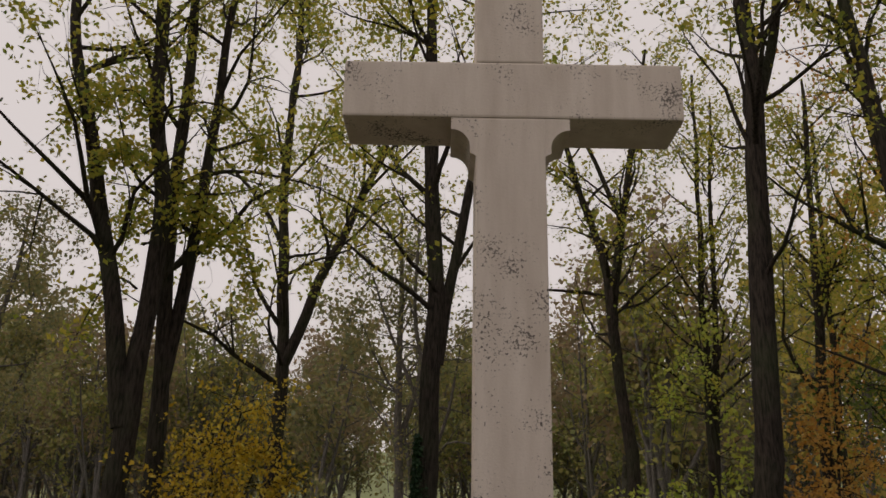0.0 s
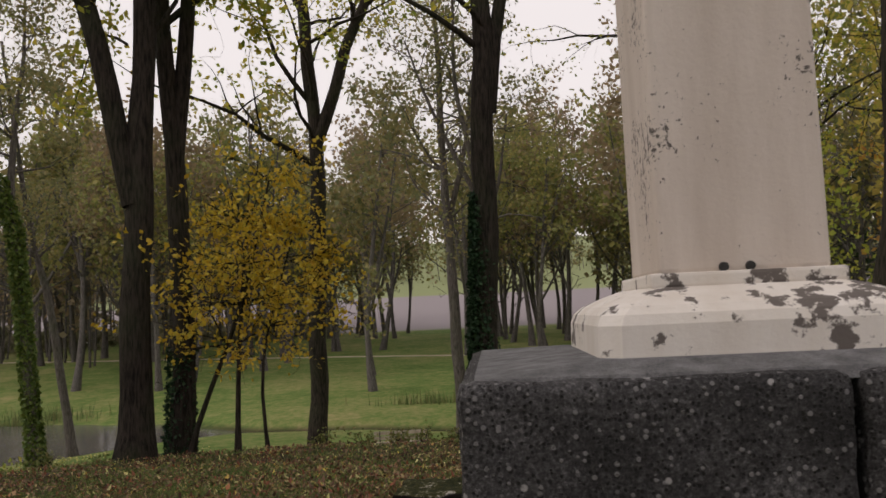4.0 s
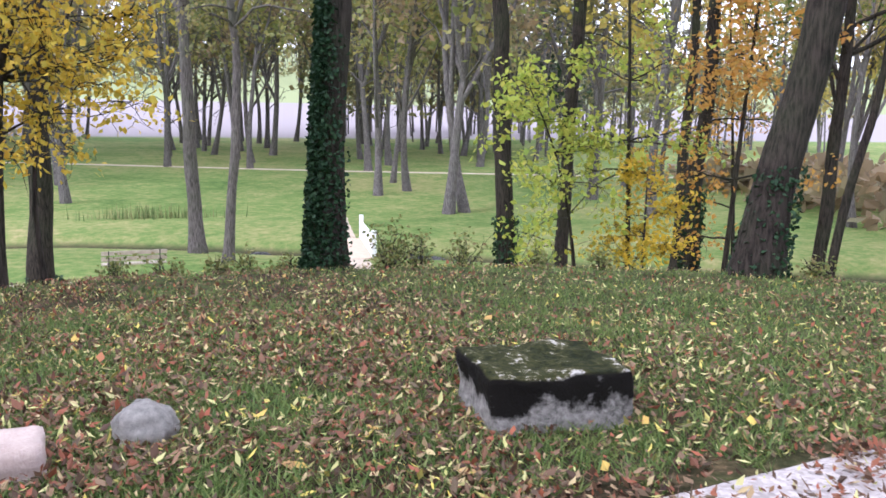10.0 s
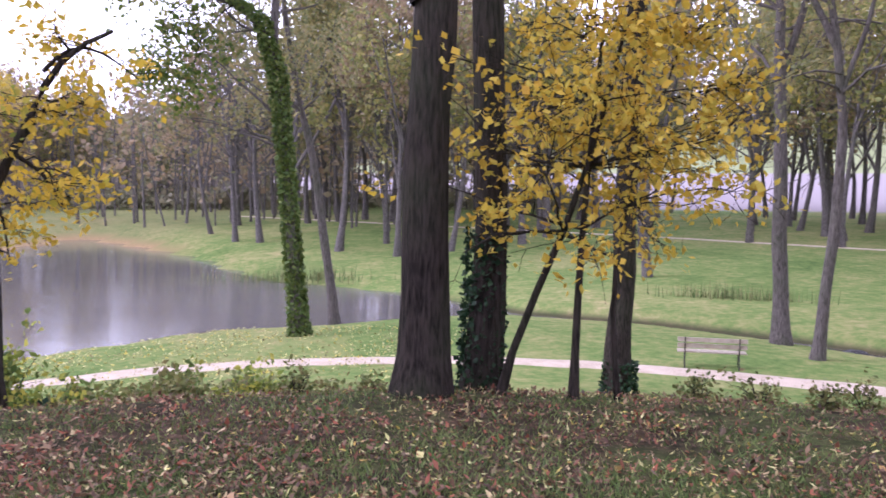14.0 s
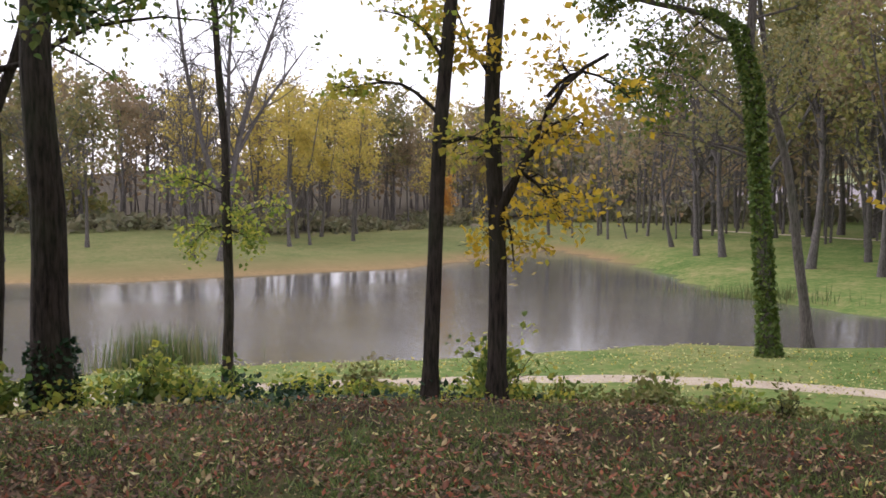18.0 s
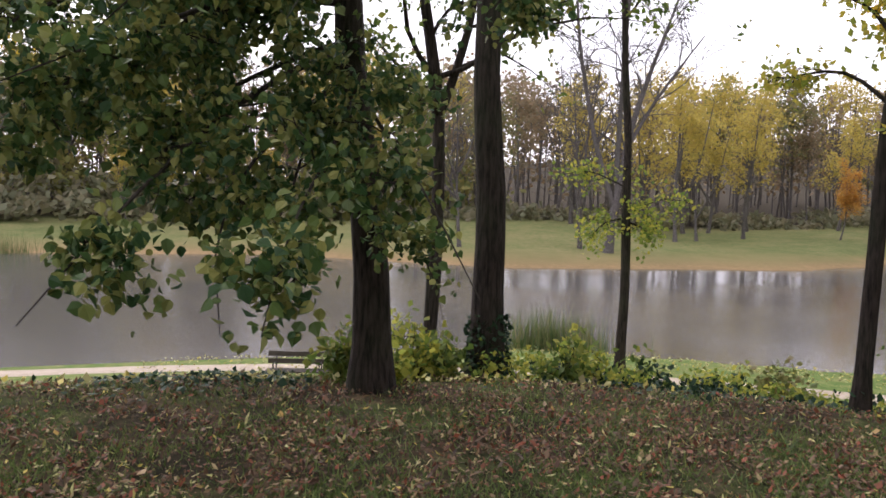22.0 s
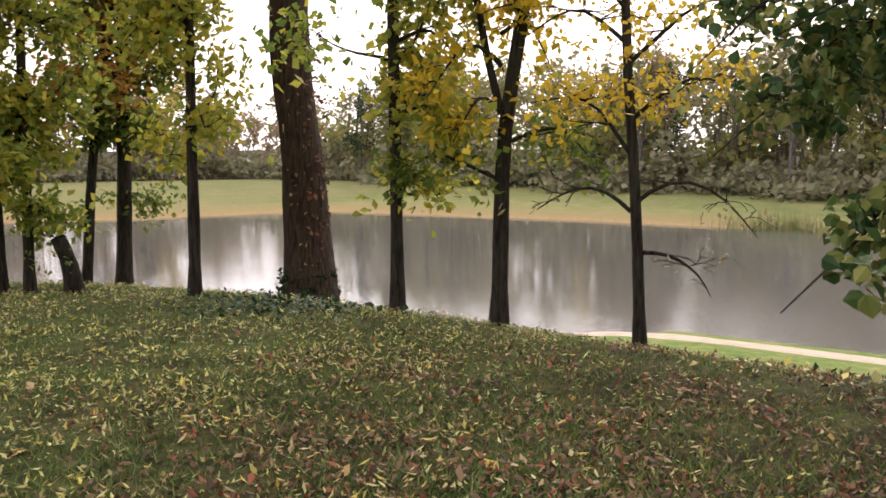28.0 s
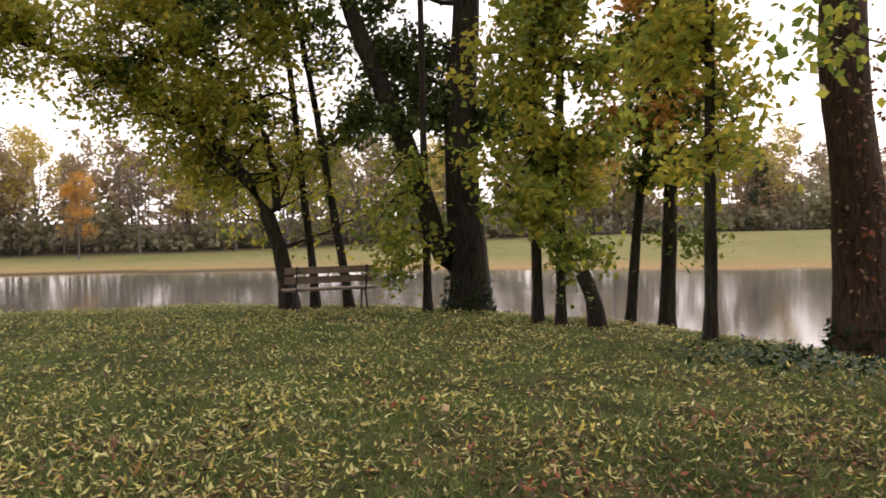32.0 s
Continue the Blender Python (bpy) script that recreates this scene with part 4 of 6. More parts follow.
def tall(h, r, lean=(0, 0), fork=None, curve=(0, 0)):
    """Trunk lines of a tall tree, with an optional fork at a fraction of the height: (fraction, dx, dy)."""
    lx, ly = lean
    one = (bent(h, (0.15, lx * 0.12 + curve[0], ly * 0.12 + curve[1]), (0.4, lx * 0.4, ly * 0.4), (1, lx, ly)), r, r * 0.25)
    if not fork:
        return [one]
    f, dx, dy = fork
    fx, fy = np.interp(f, (0, 0.15, 0.4, 1), (0, lx * 0.12 + curve[0], lx * 0.4, lx)), np.interp(f, (0, 0.15, 0.4, 1), (0, ly * 0.12 + curve[1], ly * 0.4, ly))
    two = ([(fx, fy, f * h), (fx + dx * 0.35, fy + dy * 0.35, f * h + (1 - f) * h * 0.25), (fx + dx, fy + dy, h * 0.95)], r * 0.72, r * 0.2)
    return [one, two]


old = dict(bark=bark_dark, leaf=leaf_mixed, bole=0.34, limbs=20, reach=0.22, steep=1.5, twigs=5, thin=1, count=7600, size=0.115, spread=0.26)
NEAR = "old dark trunks on the mound"
F0 = (0, 0, -0.15)
ivy_stems = [([F0, (0.07, 0, 2), (0.2, 0, 4.2), (0.3, 0, 5.7), (0.26, 0, 7.2), (0.12, 0, 9.4), (0.04, 0, 11.4), (0, 0, 20)], 0.25, 0.07), ([(0.32, 0, 5.7), (0.66, 0, 7.9), (0.92, 0, 9.3), (1.2, 0.05, 10.4), (1.4, 0.05, 11.7), (2.2, 0.2, 17)], 0.13, 0.04)]
plant("ivy_tree", -0.48, 16.7, ivy_stems, 20, 0.26, seed=11, label="tall dark old tree, its lower trunk wrapped in ivy", ivy=(4.3, 3000), group=NEAR, **old)
fork_stems = [([F0, (0.05, 0.02, 2.5), (0.12, 0.05, 4.2), (0.27, 0.1, 6.4), (0.3, 0.12, 8), (-0.05, 0, 9.8), (-0.25, -0.1, 11.4), (-0.2, 0, 19)], 0.25, 0.07), ([(0.06, 0.02, 4.0), (-0.32, -0.13, 6), (-0.7, -0.28, 7.7), (-1.05, -0.43, 9.1), (-1.55, -0.6, 10.8), (-2.6, -0.6, 17)], 0.19, 0.05)]
t3 = plant("tall_tree", -5.86, 15.1, fork_stems, 19, 0.25, seed=12, label="tall dark tree forking above the leafy mound", group=NEAR, **old)
plant("tall_tree", -5.57, 16.2, [([F0, (0.09, 0.03, 3), (-0.03, 0, 5), (-0.12, -0.04, 6.8), (-0.2, -0.08, 9.1), (-0.2, -0.07, 11.6), (-0.3, -0.1, 20)], 0.2, 0.06), ([(0.0, 0.02, 4.9), (0.28, 0.1, 7.6), (0.43, 0.15, 9.9), (0.45, 0.15, 11.7), (0.8, 0.2, 18)], 0.15, 0.05)], 20, 0.2, seed=13, label="tall dark tree with ivy round its foot", ivy=(1.9, 1000), group=NEAR, **old)
plant("tall_tree", -5.45, 26.6, [([F0, (0.1, 0, 4), (0.2, 0, 9.6), (0.1, 0, 13), (-0.3, 0, 16), (-0.1, 0, 19), (0, 0, 27)], 0.29, 0.08), ([(0.2, 0, 9.8), (1.0, 0.1, 12.4), (2.2, 0.3, 15), (3.1, 0.4, 17.6), (4.4, 0.6, 23)], 0.2, 0.06), ([(0.05, 0, 13.6), (-0.9, 0, 15.6), (-2.2, 0, 16.9), (-3.4, 0, 18.4)], 0.1, 0.03)], 26, 0.3, seed=14, label="tall dark tree with ivy at the foot, forked above", ivy=(0.9, 500, 0.09), group=NEAR, **{**old, "size": 0.16, "count": 9000})
plant("leaning_tree", 4.75, 14.2, [([F0, (0.24, -0.12, 1.6), (0.46, -0.26, 2.9), (0.57, -0.3, 3.6), (0.64, -0.28, 4.4), (0.72, -0.25, 6.6), (0.86, -0.26, 8.7), (0.95, -0.28, 10.8), (1.0, -0.2, 19)], 0.27, 0.08), ([(0.9, -0.25, 9.5), (1.8, 0, 12.5), (2.4, 0.3, 18)], 0.12, 0.04)], 19, 0.27, seed=15, label="thick dark tree leaning over, ivy on one side", ivy=(1.5, 600), group=NEAR, **{**old, "count": 5000})
plant("tall_tree", 6.0, 25.6, [([F0, (-0.2, 0.05, 5), (-0.45, 0.1, 7.8), (-0.7, 0.18, 10.3), (-0.7, 0.17, 11.9), (-1.3, 0.3, 14.9), (-1.95, 0.5, 17.3), (-2.6, 0.6, 20)], 0.27, 0.07), ([(-0.7, 0.17, 11.2), (-0.3, 0.07, 14.7), (0.25, 0, 17.3), (0.8, -0.2, 21)], 0.18, 0.05), ([(-0.3, 0.07, 14.8), (-0.95, 0.23, 16.7), (-2.2, 0.5, 19.5)], 0.1, 0.04)], 22, 0.28, seed=16, label="tall straight dark tree below the mound's edge", ivy=(2.2, 700, 0.09), group=NEAR, **old)
plant("tall_tree", 8.2, 26.9, tall(21, 0.2, (0.7, 0.2), (0.2, 1.2, 0.3)), 21, 0.2, seed=22, label="dark forked tree behind the lime green saplings", group=NEAR, **old)
plant("tall_tree", 10.2, 23.6, tall(19, 0.23, (1.2, 0.3)), 19, 0.23, seed=17, label="dark tree among orange saplings, ivy on the lower trunk", ivy=(3.0, 900, 0.09), group=NEAR, **{**old, "count": 4600})
plant("tall_tree", 11.6, 20.6, tall(18, 0.17, (1.4, 0.4)), 18, 0.17, seed=18, label="dark tree with green leaves low on the trunk", group=NEAR, **{**old, "leaf": leaf_green, "bole": 0.15, "count": 5000})
plant("tall_tree", 10.3, 18.8, [([F0, (0.0, 0, 1.2), (0.3, 0, 3.0), (0.9, 0, 4.6), (1.1, 0, 7), (2.0, 0.2, 16)], 0.1, 0.03)], 17, 0.1, seed=19, label="thin curved dark tree at the wood's edge", group=NEAR, **{**old, "count": 4200})
plant("leaning_tree", 5.9, 12.8, [(bent(18, (0.14, 1.2, 0), (0.28, 1.6, 0), (0.5, 1.5, 0.1), (1, 1.0, 0.3)), 0.2, 0.06)], 18, 0.2, seed=24, label="dark bent tree beside the leaning one", group=NEAR, **{**old, "count": 5000})
plant("tall_tree", 9.6, 13.4, tall(20, 0.25, (0.3, 0.4), (0.35, 2.6, 0.5)), 20, 0.25, seed=20, label="tall dark forked tree beyond the cross", group=NEAR, **{**old, "count": 4500})
plant("tall_tree", 12.8, 28.0, tall(20, 0.2, (0.9, 0.4)), 20, 0.2, seed=21, label="tall dark tree on the slope", group=NEAR, **{**old, "count": 4500})
plant("tall_tree", 10.5, 17.0, tall(19, 0.2, (1.2, 0.4), (0.3, -1.6, 0.5)), 19, 0.2, seed=23, label="tall tree with thin orange leaves at the wood's edge", group=NEAR, **{**old, "leaf": leaf_orange, "bole": 0.32, "count": 2600})

# pale trunks on the meadow
grey = dict(bark=bark_grey, leaf=leaf_olive, bole=0.35, limbs=18, reach=0.24, twigs=4, thin=2, count=5000, size=0.16, spread=0.35)
MEAD = "grey trunks on the meadow"
plant("meadow_tree", -1.6, 36.2, [([F0, (-0.1, 0, 3), (-0.25, 0, 7.4), (-0.35, 0, 9.4), (-0.5, 0, 19)], 0.27, 0.07), ([(-0.3, 0, 8.6), (0.6, 0.3, 12), (1.4, 0.6, 17)], 0.13, 0.04)], 19, 0.27, seed=31, label="grey-barked tall tree on the meadow", group=MEAD, **grey)
plant("meadow_tree", -0.78, 33.1, [([F0, (0.08, 0, 1.8), (0.34, 0, 3.8), (0.42, 0, 5.2), (0.34, 0, 8), (0.05, 0, 10), (-0.5, 0, 13.3), (-0.4, 0, 17)], 0.18, 0.05), ([(0.2, 0, 8.8), (-0.9, 0, 11.2), (-1.6, 0, 12.8), (-2.3, 0, 15)], 0.11, 0.03), ([(0.3, 0, 7.4), (1.0, 0, 9.5), (1.4, 0, 12)], 0.09, 0.03)], 17, 0.17, seed=32, label="bent grey-barked tree beside the brook", group=MEAD, **{**grey, "count": 2600})
ivy33 = plant("ivy_tree", -16.6, 31.6, [([F0, (-0.22, -0.12, 3.2), (-0.4, -0.2, 5.9), (-0.6, -0.3, 8.5), (-1.0, -0.55, 10.3), (-1.85, -1.0, 11), (-2.8, -1.5, 11), (-4.4, -2.4, 11.8)], 0.25, 0.06), ([(-0.7, -0.35, 9.2), (-0.6, -0.2, 12), (-0.3, 0, 17)], 0.15, 0.04)], 17, 0.25, seed=33, label="grey tree hung with ivy to its crown", ivy=(11.0, 5200, 0.13, 0.03, leaf_pale_ivy, "light green ivy climbing the trunk"), group=MEAD, **grey)
plant("meadow_tree", -17.45, 35.8, [([F0, (-0.34, -0.17, 3.2), (-0.74, -0.37, 6.3), (-1.1, -0.55, 8.3), (-1.45, -0.72, 10), (-2.2, -1.1, 17)], 0.2, 0.05)], 17, 0.2, seed=34, label="bare leaning grey tree beside the pond", group=MEAD, **grey)

plant("leaning_tree", -10.05, -4.6, [([(0, 0, -0.2), (0.08, 0.02, 0.3), (0.22, 0.05, 0.6), (0.32, 0.07, 0.85)], 0.13, 0.1)], 1.0, 0.11, bark_dark, leaf_green, 90, "short dark leaning trunk at the water's edge", count=60, size=0.09, bole=0.6, limbs=4, reach=0.3)
# yellow saplings at the mound's edge
sap = dict(bark=bark_dark, bole=0.42, limbs=24, reach=0.4, twigs=5, thin=2, steep=0.35, droop=0.07, sides=6)
plant("yellow_sapling", -5.18, 15.5, [(bent(4.4, (0.15, 0.12, 0), (0.4, 0.75, 0.1), (1, 1.35, 0.3)), 0.05, 0.012)], 4.4, 0.05, leaf=leaf_yellow, seed=41, label="slender bent sapling with yellow autumn leaves", count=1700, size=0.09, spread=0.1, **sap)
plant("yellow_sapling", -4.37, 15.5, [(bent(4.3, (0.3, 0.02, 0), (1, 0.25, 0.2)), 0.05, 0.012)], 4.3, 0.05, leaf=leaf_yellow, seed=42, label="upright sapling with yellow autumn leaves", count=1800, size=0.09, spread=0.1, **sap)
plant("yellow_sapling", -3.95, 15.8, [(bent(3.6, (0.4, -0.15, 0), (1, 0.5, 0.1)), 0.035, 0.01)], 3.6, 0.035, leaf=leaf_yellow, seed=43, label="thin sapling with yellow leaves on drooping twigs", count=1700, size=0.085, spread=0.1, **sap)
# lime and orange saplings
plant("lime_sapling", 5.8, 21.2, [(bent(4.7, (0.4, -0.2, 0), (0.75, -0.6, 0), (1, -1.2, 0.1)), 0.05, 0.012)], 4.7, 0.05, leaf=leaf_lime, seed=44, label="young maple sapling with lime green leaves", count=1900, size=0.14, spread=0.08, **{**sap, "bole": 0.2, "limbs": 22, "steep": 0.25})
plant("lime_sapling", 6.9, 21.0, [(bent(9.5, (0.4, -0.1, 0), (1, -0.35, 0.1)), 0.06, 0.015)], 9.5, 0.06, leaf=leaf_lime, seed=45, label="tall thin sapling with lime and yellow leaves", count=1300, size=0.14, spread=0.12, **{**sap, "bole": 0.3, "reach": 0.22})
plant("golden_sapling", 6.8, 20.4, [(bent(2.9, (0.5, 0.1, 0), (1, 0.1, 0)), 0.04, 0.01)], 2.9, 0.04, leaf=leaf_gold, seed=46, label="low bushy sapling with golden leaves", count=1500, size=0.12, spread=0.12, **{**sap, "bole": 0.2})
plant("orange_sapling", 9.0, 20.6, [(bent(9.5, (0.4, 0.3, 0), (1, 0.9, 0.2)), 0.07, 0.015)], 9.5, 0.07, leaf=leaf_orange, seed=47, label="young tree with thin orange autumn leaves", count=2300, size=0.13, spread=0.2, **{**sap, "reach": 0.2, "bole": 0.12})
plant("orange_sapling", 11.2, 23.0, [(bent(8.0, (0.4, -0.2, 0), (1, -0.5, 0.2)), 0.06, 0.015)], 8.0, 0.06, leaf=leaf_orange, seed=48, label="slender young tree with thin orange leaves", count=1000, size=0.13, spread=0.24, **{**sap, "reach": 0.26, "bole": 0.35})

def bough(parent, lines, leaf, count, seed, label, size=0.105, spread=0.13, marks=12, reach=0.2):
    """Extra leafy limbs on a tree, each a part of it."""
    rng = np.random.default_rng(seed)
    for line in lines:
        tubes, spots = skeleton(rng, [(line, 0.028, 0.006, marks)], 6, 0.03, reach=reach, twigs=3, thin=1, droop=0.1, steep=0.3, sides=5, coarse=True)
        v, f = join_tubes(tubes)
        limb_part = child("leafy_bough", mesh_of("leafy_bough", v, f, bark_dark, True), parent)
        v, f = leaf_cloud(rng, spots, count // len(lines), size, spread)
        child("foliage", mesh_of("foliage", v, f, leaf), limb_part, label)


def skirt(parent, seed, leaf, low, high, reach, n, count, label, lean=(0.0, 0.0), sag=0.35, bare=None):
    """Boughs round a trunk that droop at their ends, none towards the bare side."""
    rng = np.random.default_rng(seed)
    lines = []
    for k in range(n):
        a, z, r = k * 2.4 + rng.uniform(-0.4, 0.4), rng.uniform(low, high), reach * rng.uniform(0.6, 1.15)
        if bare is not None and math.cos(a - bare) > 0.35:
            a += math.pi
        x, y = lean[0] * z, lean[1] * z
        lines.append([(x, y, z), (x + 0.45 * r * math.cos(a), y + 0.45 * r * math.sin(a), z + 0.25 * r), (x + r * math.cos(a), y + r * math.sin(a), z - sag * r)])
    bough(parent, lines, leaf, count, seed, label, 0.12, 0.1, 8, 0.13)


# trees between the mound and the pond
pondside = dict(bark=bark_dark, leaf=leaf_mixed, bole=0.5, limbs=18, reach=0.26, twigs=5, thin=1, count=8000, size=0.11, spread=0.16)
POND_SIDE = "dark trunks above the pond"
w1 = plant("pondside_tree", -10.45, 14.05, [([F0, (0, 0, 1.5), (0.01, 0.01, 2.5), (-0.1, -0.1, 3.35), (-0.08, -0.09, 4.15), (0.02, 0.02, 4.9), (0.1, 0.1, 13)], 0.125, 0.04), ([(0.0, 0.0, 2.4), (0.18, 0.19, 2.8), (0.27, 0.28, 3.1), (0.4, 0.43, 3.8), (0.54, 0.57, 4.05), (0.9, 0.95, 4.3)], 0.07, 0.02)], 13, 0.13, seed=51, label="dark tree with golden leaves on its fork", group=POND_SIDE, **{**pondside, "leaf": leaf_gold, "bole": 0.42, "reach": 0.13, "count": 4000})
w2 = plant("pondside_tree", -10.47, 13.0, [([F0, (0.03, 0.04, 1.4), (0.07, 0.09, 3), (0.13, 0.17, 4.05), (0.17, 0.22, 4.6), (0.6, 0.7, 15)], 0.095, 0.04)], 15, 0.095, seed=52, label="slender dark tree leaning slightly over the bank", group=POND_SIDE, **{**pondside, "leaf": leaf_green, "reach": 0.12, "count": 3000})
w3 = plant("pondside_tree", -23.4, 16.6, [([F0, (0.03, 0.05, 3.5), (-0.02, -0.05, 7), (-0.1, -0.22, 9.9), (-0.2, -0.3, 16)], 0.14, 0.05)], 16, 0.14, seed=53, label="thin straight dark tree on the bank", group=POND_SIDE, **{**pondside, "bole": 0.6, "reach": 0.12, "count": 1200})
plant("pondside_tree", -12.5, 9.5, tall(17, 0.2, (-0.2, -0.3)), 17, 0.2, seed=54, label="thick dark furrowed trunk with ivy at its foot", ivy=(0.9, 420), group=POND_SIDE, **{**pondside, "leaf": leaf_linden, "bole": 0.55, "count": 4000})
plant("pondside_tree", -16.6, 9.75, [([F0, (0.05, 0.05, 3), (0.05, 0.1, 5.2), (0.1, -0.4, 7.4), (0.1, -0.6, 13)], 0.13, 0.05), ([(0.05, 0.1, 5.0), (0.1, 0.6, 6.6), (0.2, 0.9, 10)], 0.08, 0.03)], 13, 0.13, seed=55, label="dark forked tree behind the linden", group=POND_SIDE, **{**pondside, "leaf": leaf_green, "bole": 0.35})
v2 = plant("pondside_tree", -12.55, 2.65, [([F0, (0.02, -0.07, 1.2), (0.06, -0.16, 2.5), (0.09, -0.23, 4.1), (0.2, -0.4, 11)], 0.068, 0.03)], 11, 0.068, seed=56, label="thin dark tree with sparse yellow leaves", group=POND_SIDE, **{**pondside, "leaf": leaf_gold, "bole": 0.3, "reach": 0.16, "count": 2000, "size": 0.085})
v1 = plant("pondside_tree", -12.2, 0.98, [([F0, (-0.02, 0.03, 1.9), (0, 0, 2.65), (-0.1, 0.16, 3.2), (-0.15, 0.25, 4), (-0.3, 0.5, 12)], 0.1, 0.04), ([(0, 0, 2.6), (0.1, -0.2, 3.3), (0.2, -0.4, 5), (0.3, -0.5, 9)], 0.05, 0.02)], 12, 0.1, seed=57, label="dark tree with yellow leaves above the pond", group=POND_SIDE, **{**pondside, "leaf": leaf_gold, "bole": 0.25, "reach": 0.13, "count": 3200, "size": 0.13})
v0 = plant("pondside_tree", -11.6, -0.1, tall(12, 0.085, (0.1, -0.1)), 12, 0.085, seed=58, label="slim dark tree with yellow-green leaves", group=POND_SIDE, **{**pondside, "leaf": leaf_shrub, "bole": 0.2, "reach": 0.11, "count": 3200, "limbs": 18, "size": 0.13})
thick = plant("thick_tree", -13.2, -3.35, [([F0, (0.0, 0, 2.0), (0.08, -0.08, 4.2), (0.14, -0.12, 5.1), (0.4, -0.2, 18)], 0.36, 0.12)], 18, 0.36, seed=59, label="thick reddish flaking trunk with ivy round the foot", ivy=(0.7, 420), group=POND_SIDE, **{**pondside, "bark": bark_plane, "bole": 0.5, "reach": 0.18})
rng = np.random.default_rng(77)
z, a = rng.uniform(0.3, 4.5, 300), rng.normal(1.5, 0.6, 300)
v, f = leaves_at(rng, np.stack([0.02 * z + 0.385 * np.cos(a), -0.02 * z + 0.385 * np.sin(a), z], 1), 0.08, 1.2, 0.4)
child("vine", mesh_of("vine", v, f, leaf_litter), thick, "withered pinkish vine leaves on the bark")
twin = plant("twin_tree", -9.05, -8.35, [([F0, (0.05, 0, 1.8), (0.02, 0, 3.8), (-0.04, 0, 5.6), (0, 0.1, 17)], 0.33, 0.1), ([(0.15, -0.03, 0.5), (0.4, -0.09, 1.1), (0.85, -0.2, 2.6), (1.4, -0.35, 4.0), (1.8, -0.45, 4.9), (2.1, -0.5, 6.0), (3.2, -0.7, 12)], 0.22, 0.07)], 17, 0.33, seed=60, label="thick dark twin-stemmed tree with ivy at its foot", ivy=(0.7, 300), group=POND_SIDE, **{**pondside, "leaf": leaf_deep, "bole": 0.3, "limbs": 26, "reach": 0.2, "count": 15000, "size": 0.13})
for k, (x, y, r, ln) in enumerate([(-9.4, -5.5, 0.085, (0.1, 0.2)), (-9.65, -5.2, 0.075, (-0.1, 0.2)), (-11.7, -7.4, 0.095, (-1.4, 0.6)), (-12.3, -7.15, 0.15, (-0.3, 0.1)), (-10.75, -2.95, 0.08, (0.1, 0.2)), (-8.17, -7.7, 0.075, (0.1, 0.1))]):
    u = plant("pondside_tree", x, y, tall(11 + k % 3, r, ln), 11 + k % 3, r, seed=61 + k, label="slim dark tree clothed in " + ("yellow-green", "yellow-green", "orange-brown", "green", "yellow-green", "green")[k] + " leaves", group=POND_SIDE, **{**pondside, "leaf": (leaf_mixed, leaf_shrub, leaf_orange, leaf_green, leaf_mixed, leaf_green)[k], "bole": (0.16, 0.14, 0.3, 0.2, 0.2, 0.4)[k], "reach": (0.085, 0.085, 0.11, 0.11, 0.08, 0.08)[k], "limbs": 20, "count": 5000, "size": 0.13})
    if k == 5:
        bough(u, [[(0, 0, 1.4), (0.35, 0.1, 1.6), (0.75, 0.1, 1.1)], [(0, 0, 2.0), (0.4, -0.1, 2.2), (0.9, -0.1, 1.5)], [(0, 0, 1.0), (0.3, 0, 1.1), (0.6, 0.1, 0.6)], [(0, 0, 2.5), (0.3, 0.2, 2.8), (0.7, 0.3, 2.3)]], leaf_shrub, 1300, 706, "yellowing leaves on low boughs", 0.12, 0.1, 8)
        continue
    skirt(u, 700 + k, (leaf_mixed, leaf_shrub, leaf_orange, leaf_green, leaf_mixed, leaf_shrub)[k], (0.7, 0.6, 2.9, 1.5, 1.6, 0.6)[k], 6.6, (0.7, 0.8, 1.2, 1.0, 0.8, 1.0)[k], 14, 4200, "drooping " + ("yellow-green", "yellowing", "orange", "green", "yellow-green", "yellowing")[k] + " leaves on low boughs", (ln[0] / 14, ln[1] / 14), bare=(-0.55, None, None, None, 2.6)[k])
arch = plant("arching_tree", -5.92, -9.55, [([(0, 0, -0.15), (0.05, 0, 0.8), (0.17, 0, 1.55), (0.46, 0, 2.2), (1.28, 0, 3.2), (2.04, 0, 3.9), (2.9, 0, 4.35), (4.3, 0.1, 4.9), (6, 0.2, 5.2)], 0.155, 0.05, 40), ([(0.2, 0, 1.9), (0.13, 0, 3.0), (0.66, 0, 4.05), (1.34, 0, 4.75), (2.2, 0, 5.2), (3.4, 0.1, 5.9)], 0.08, 0.03, 26)], 8, 0.17, bark_dark, leaf_mixed, 71, "dark tree arching over the bench with hanging leaves", count=16000, size=0.1, spread=0.2, bole=0.45, limbs=30, reach=0.36, twigs=5, thin=3, droop=0.08, steep=0.7)
plant("pondside_tree", -6.4, -9.75, tall(10, 0.085, (0.9, 0.3)), 10, 0.1, seed=72, label="dark tree behind the bench", group=POND_SIDE, **{**pondside, "bole": 0.28, "reach": 0.17, "count": 8000, "size": 0.12})
plant("pondside_tree", -7.03, -9.5, tall(10, 0.09, (1.6, 0.3)), 10, 0.11, seed=73, label="dark slanting tree behind the bench", group=POND_SIDE, **{**pondside, "leaf": leaf_green, "bole": 0.28, "reach": 0.17, "count": 8000, "size": 0.12})
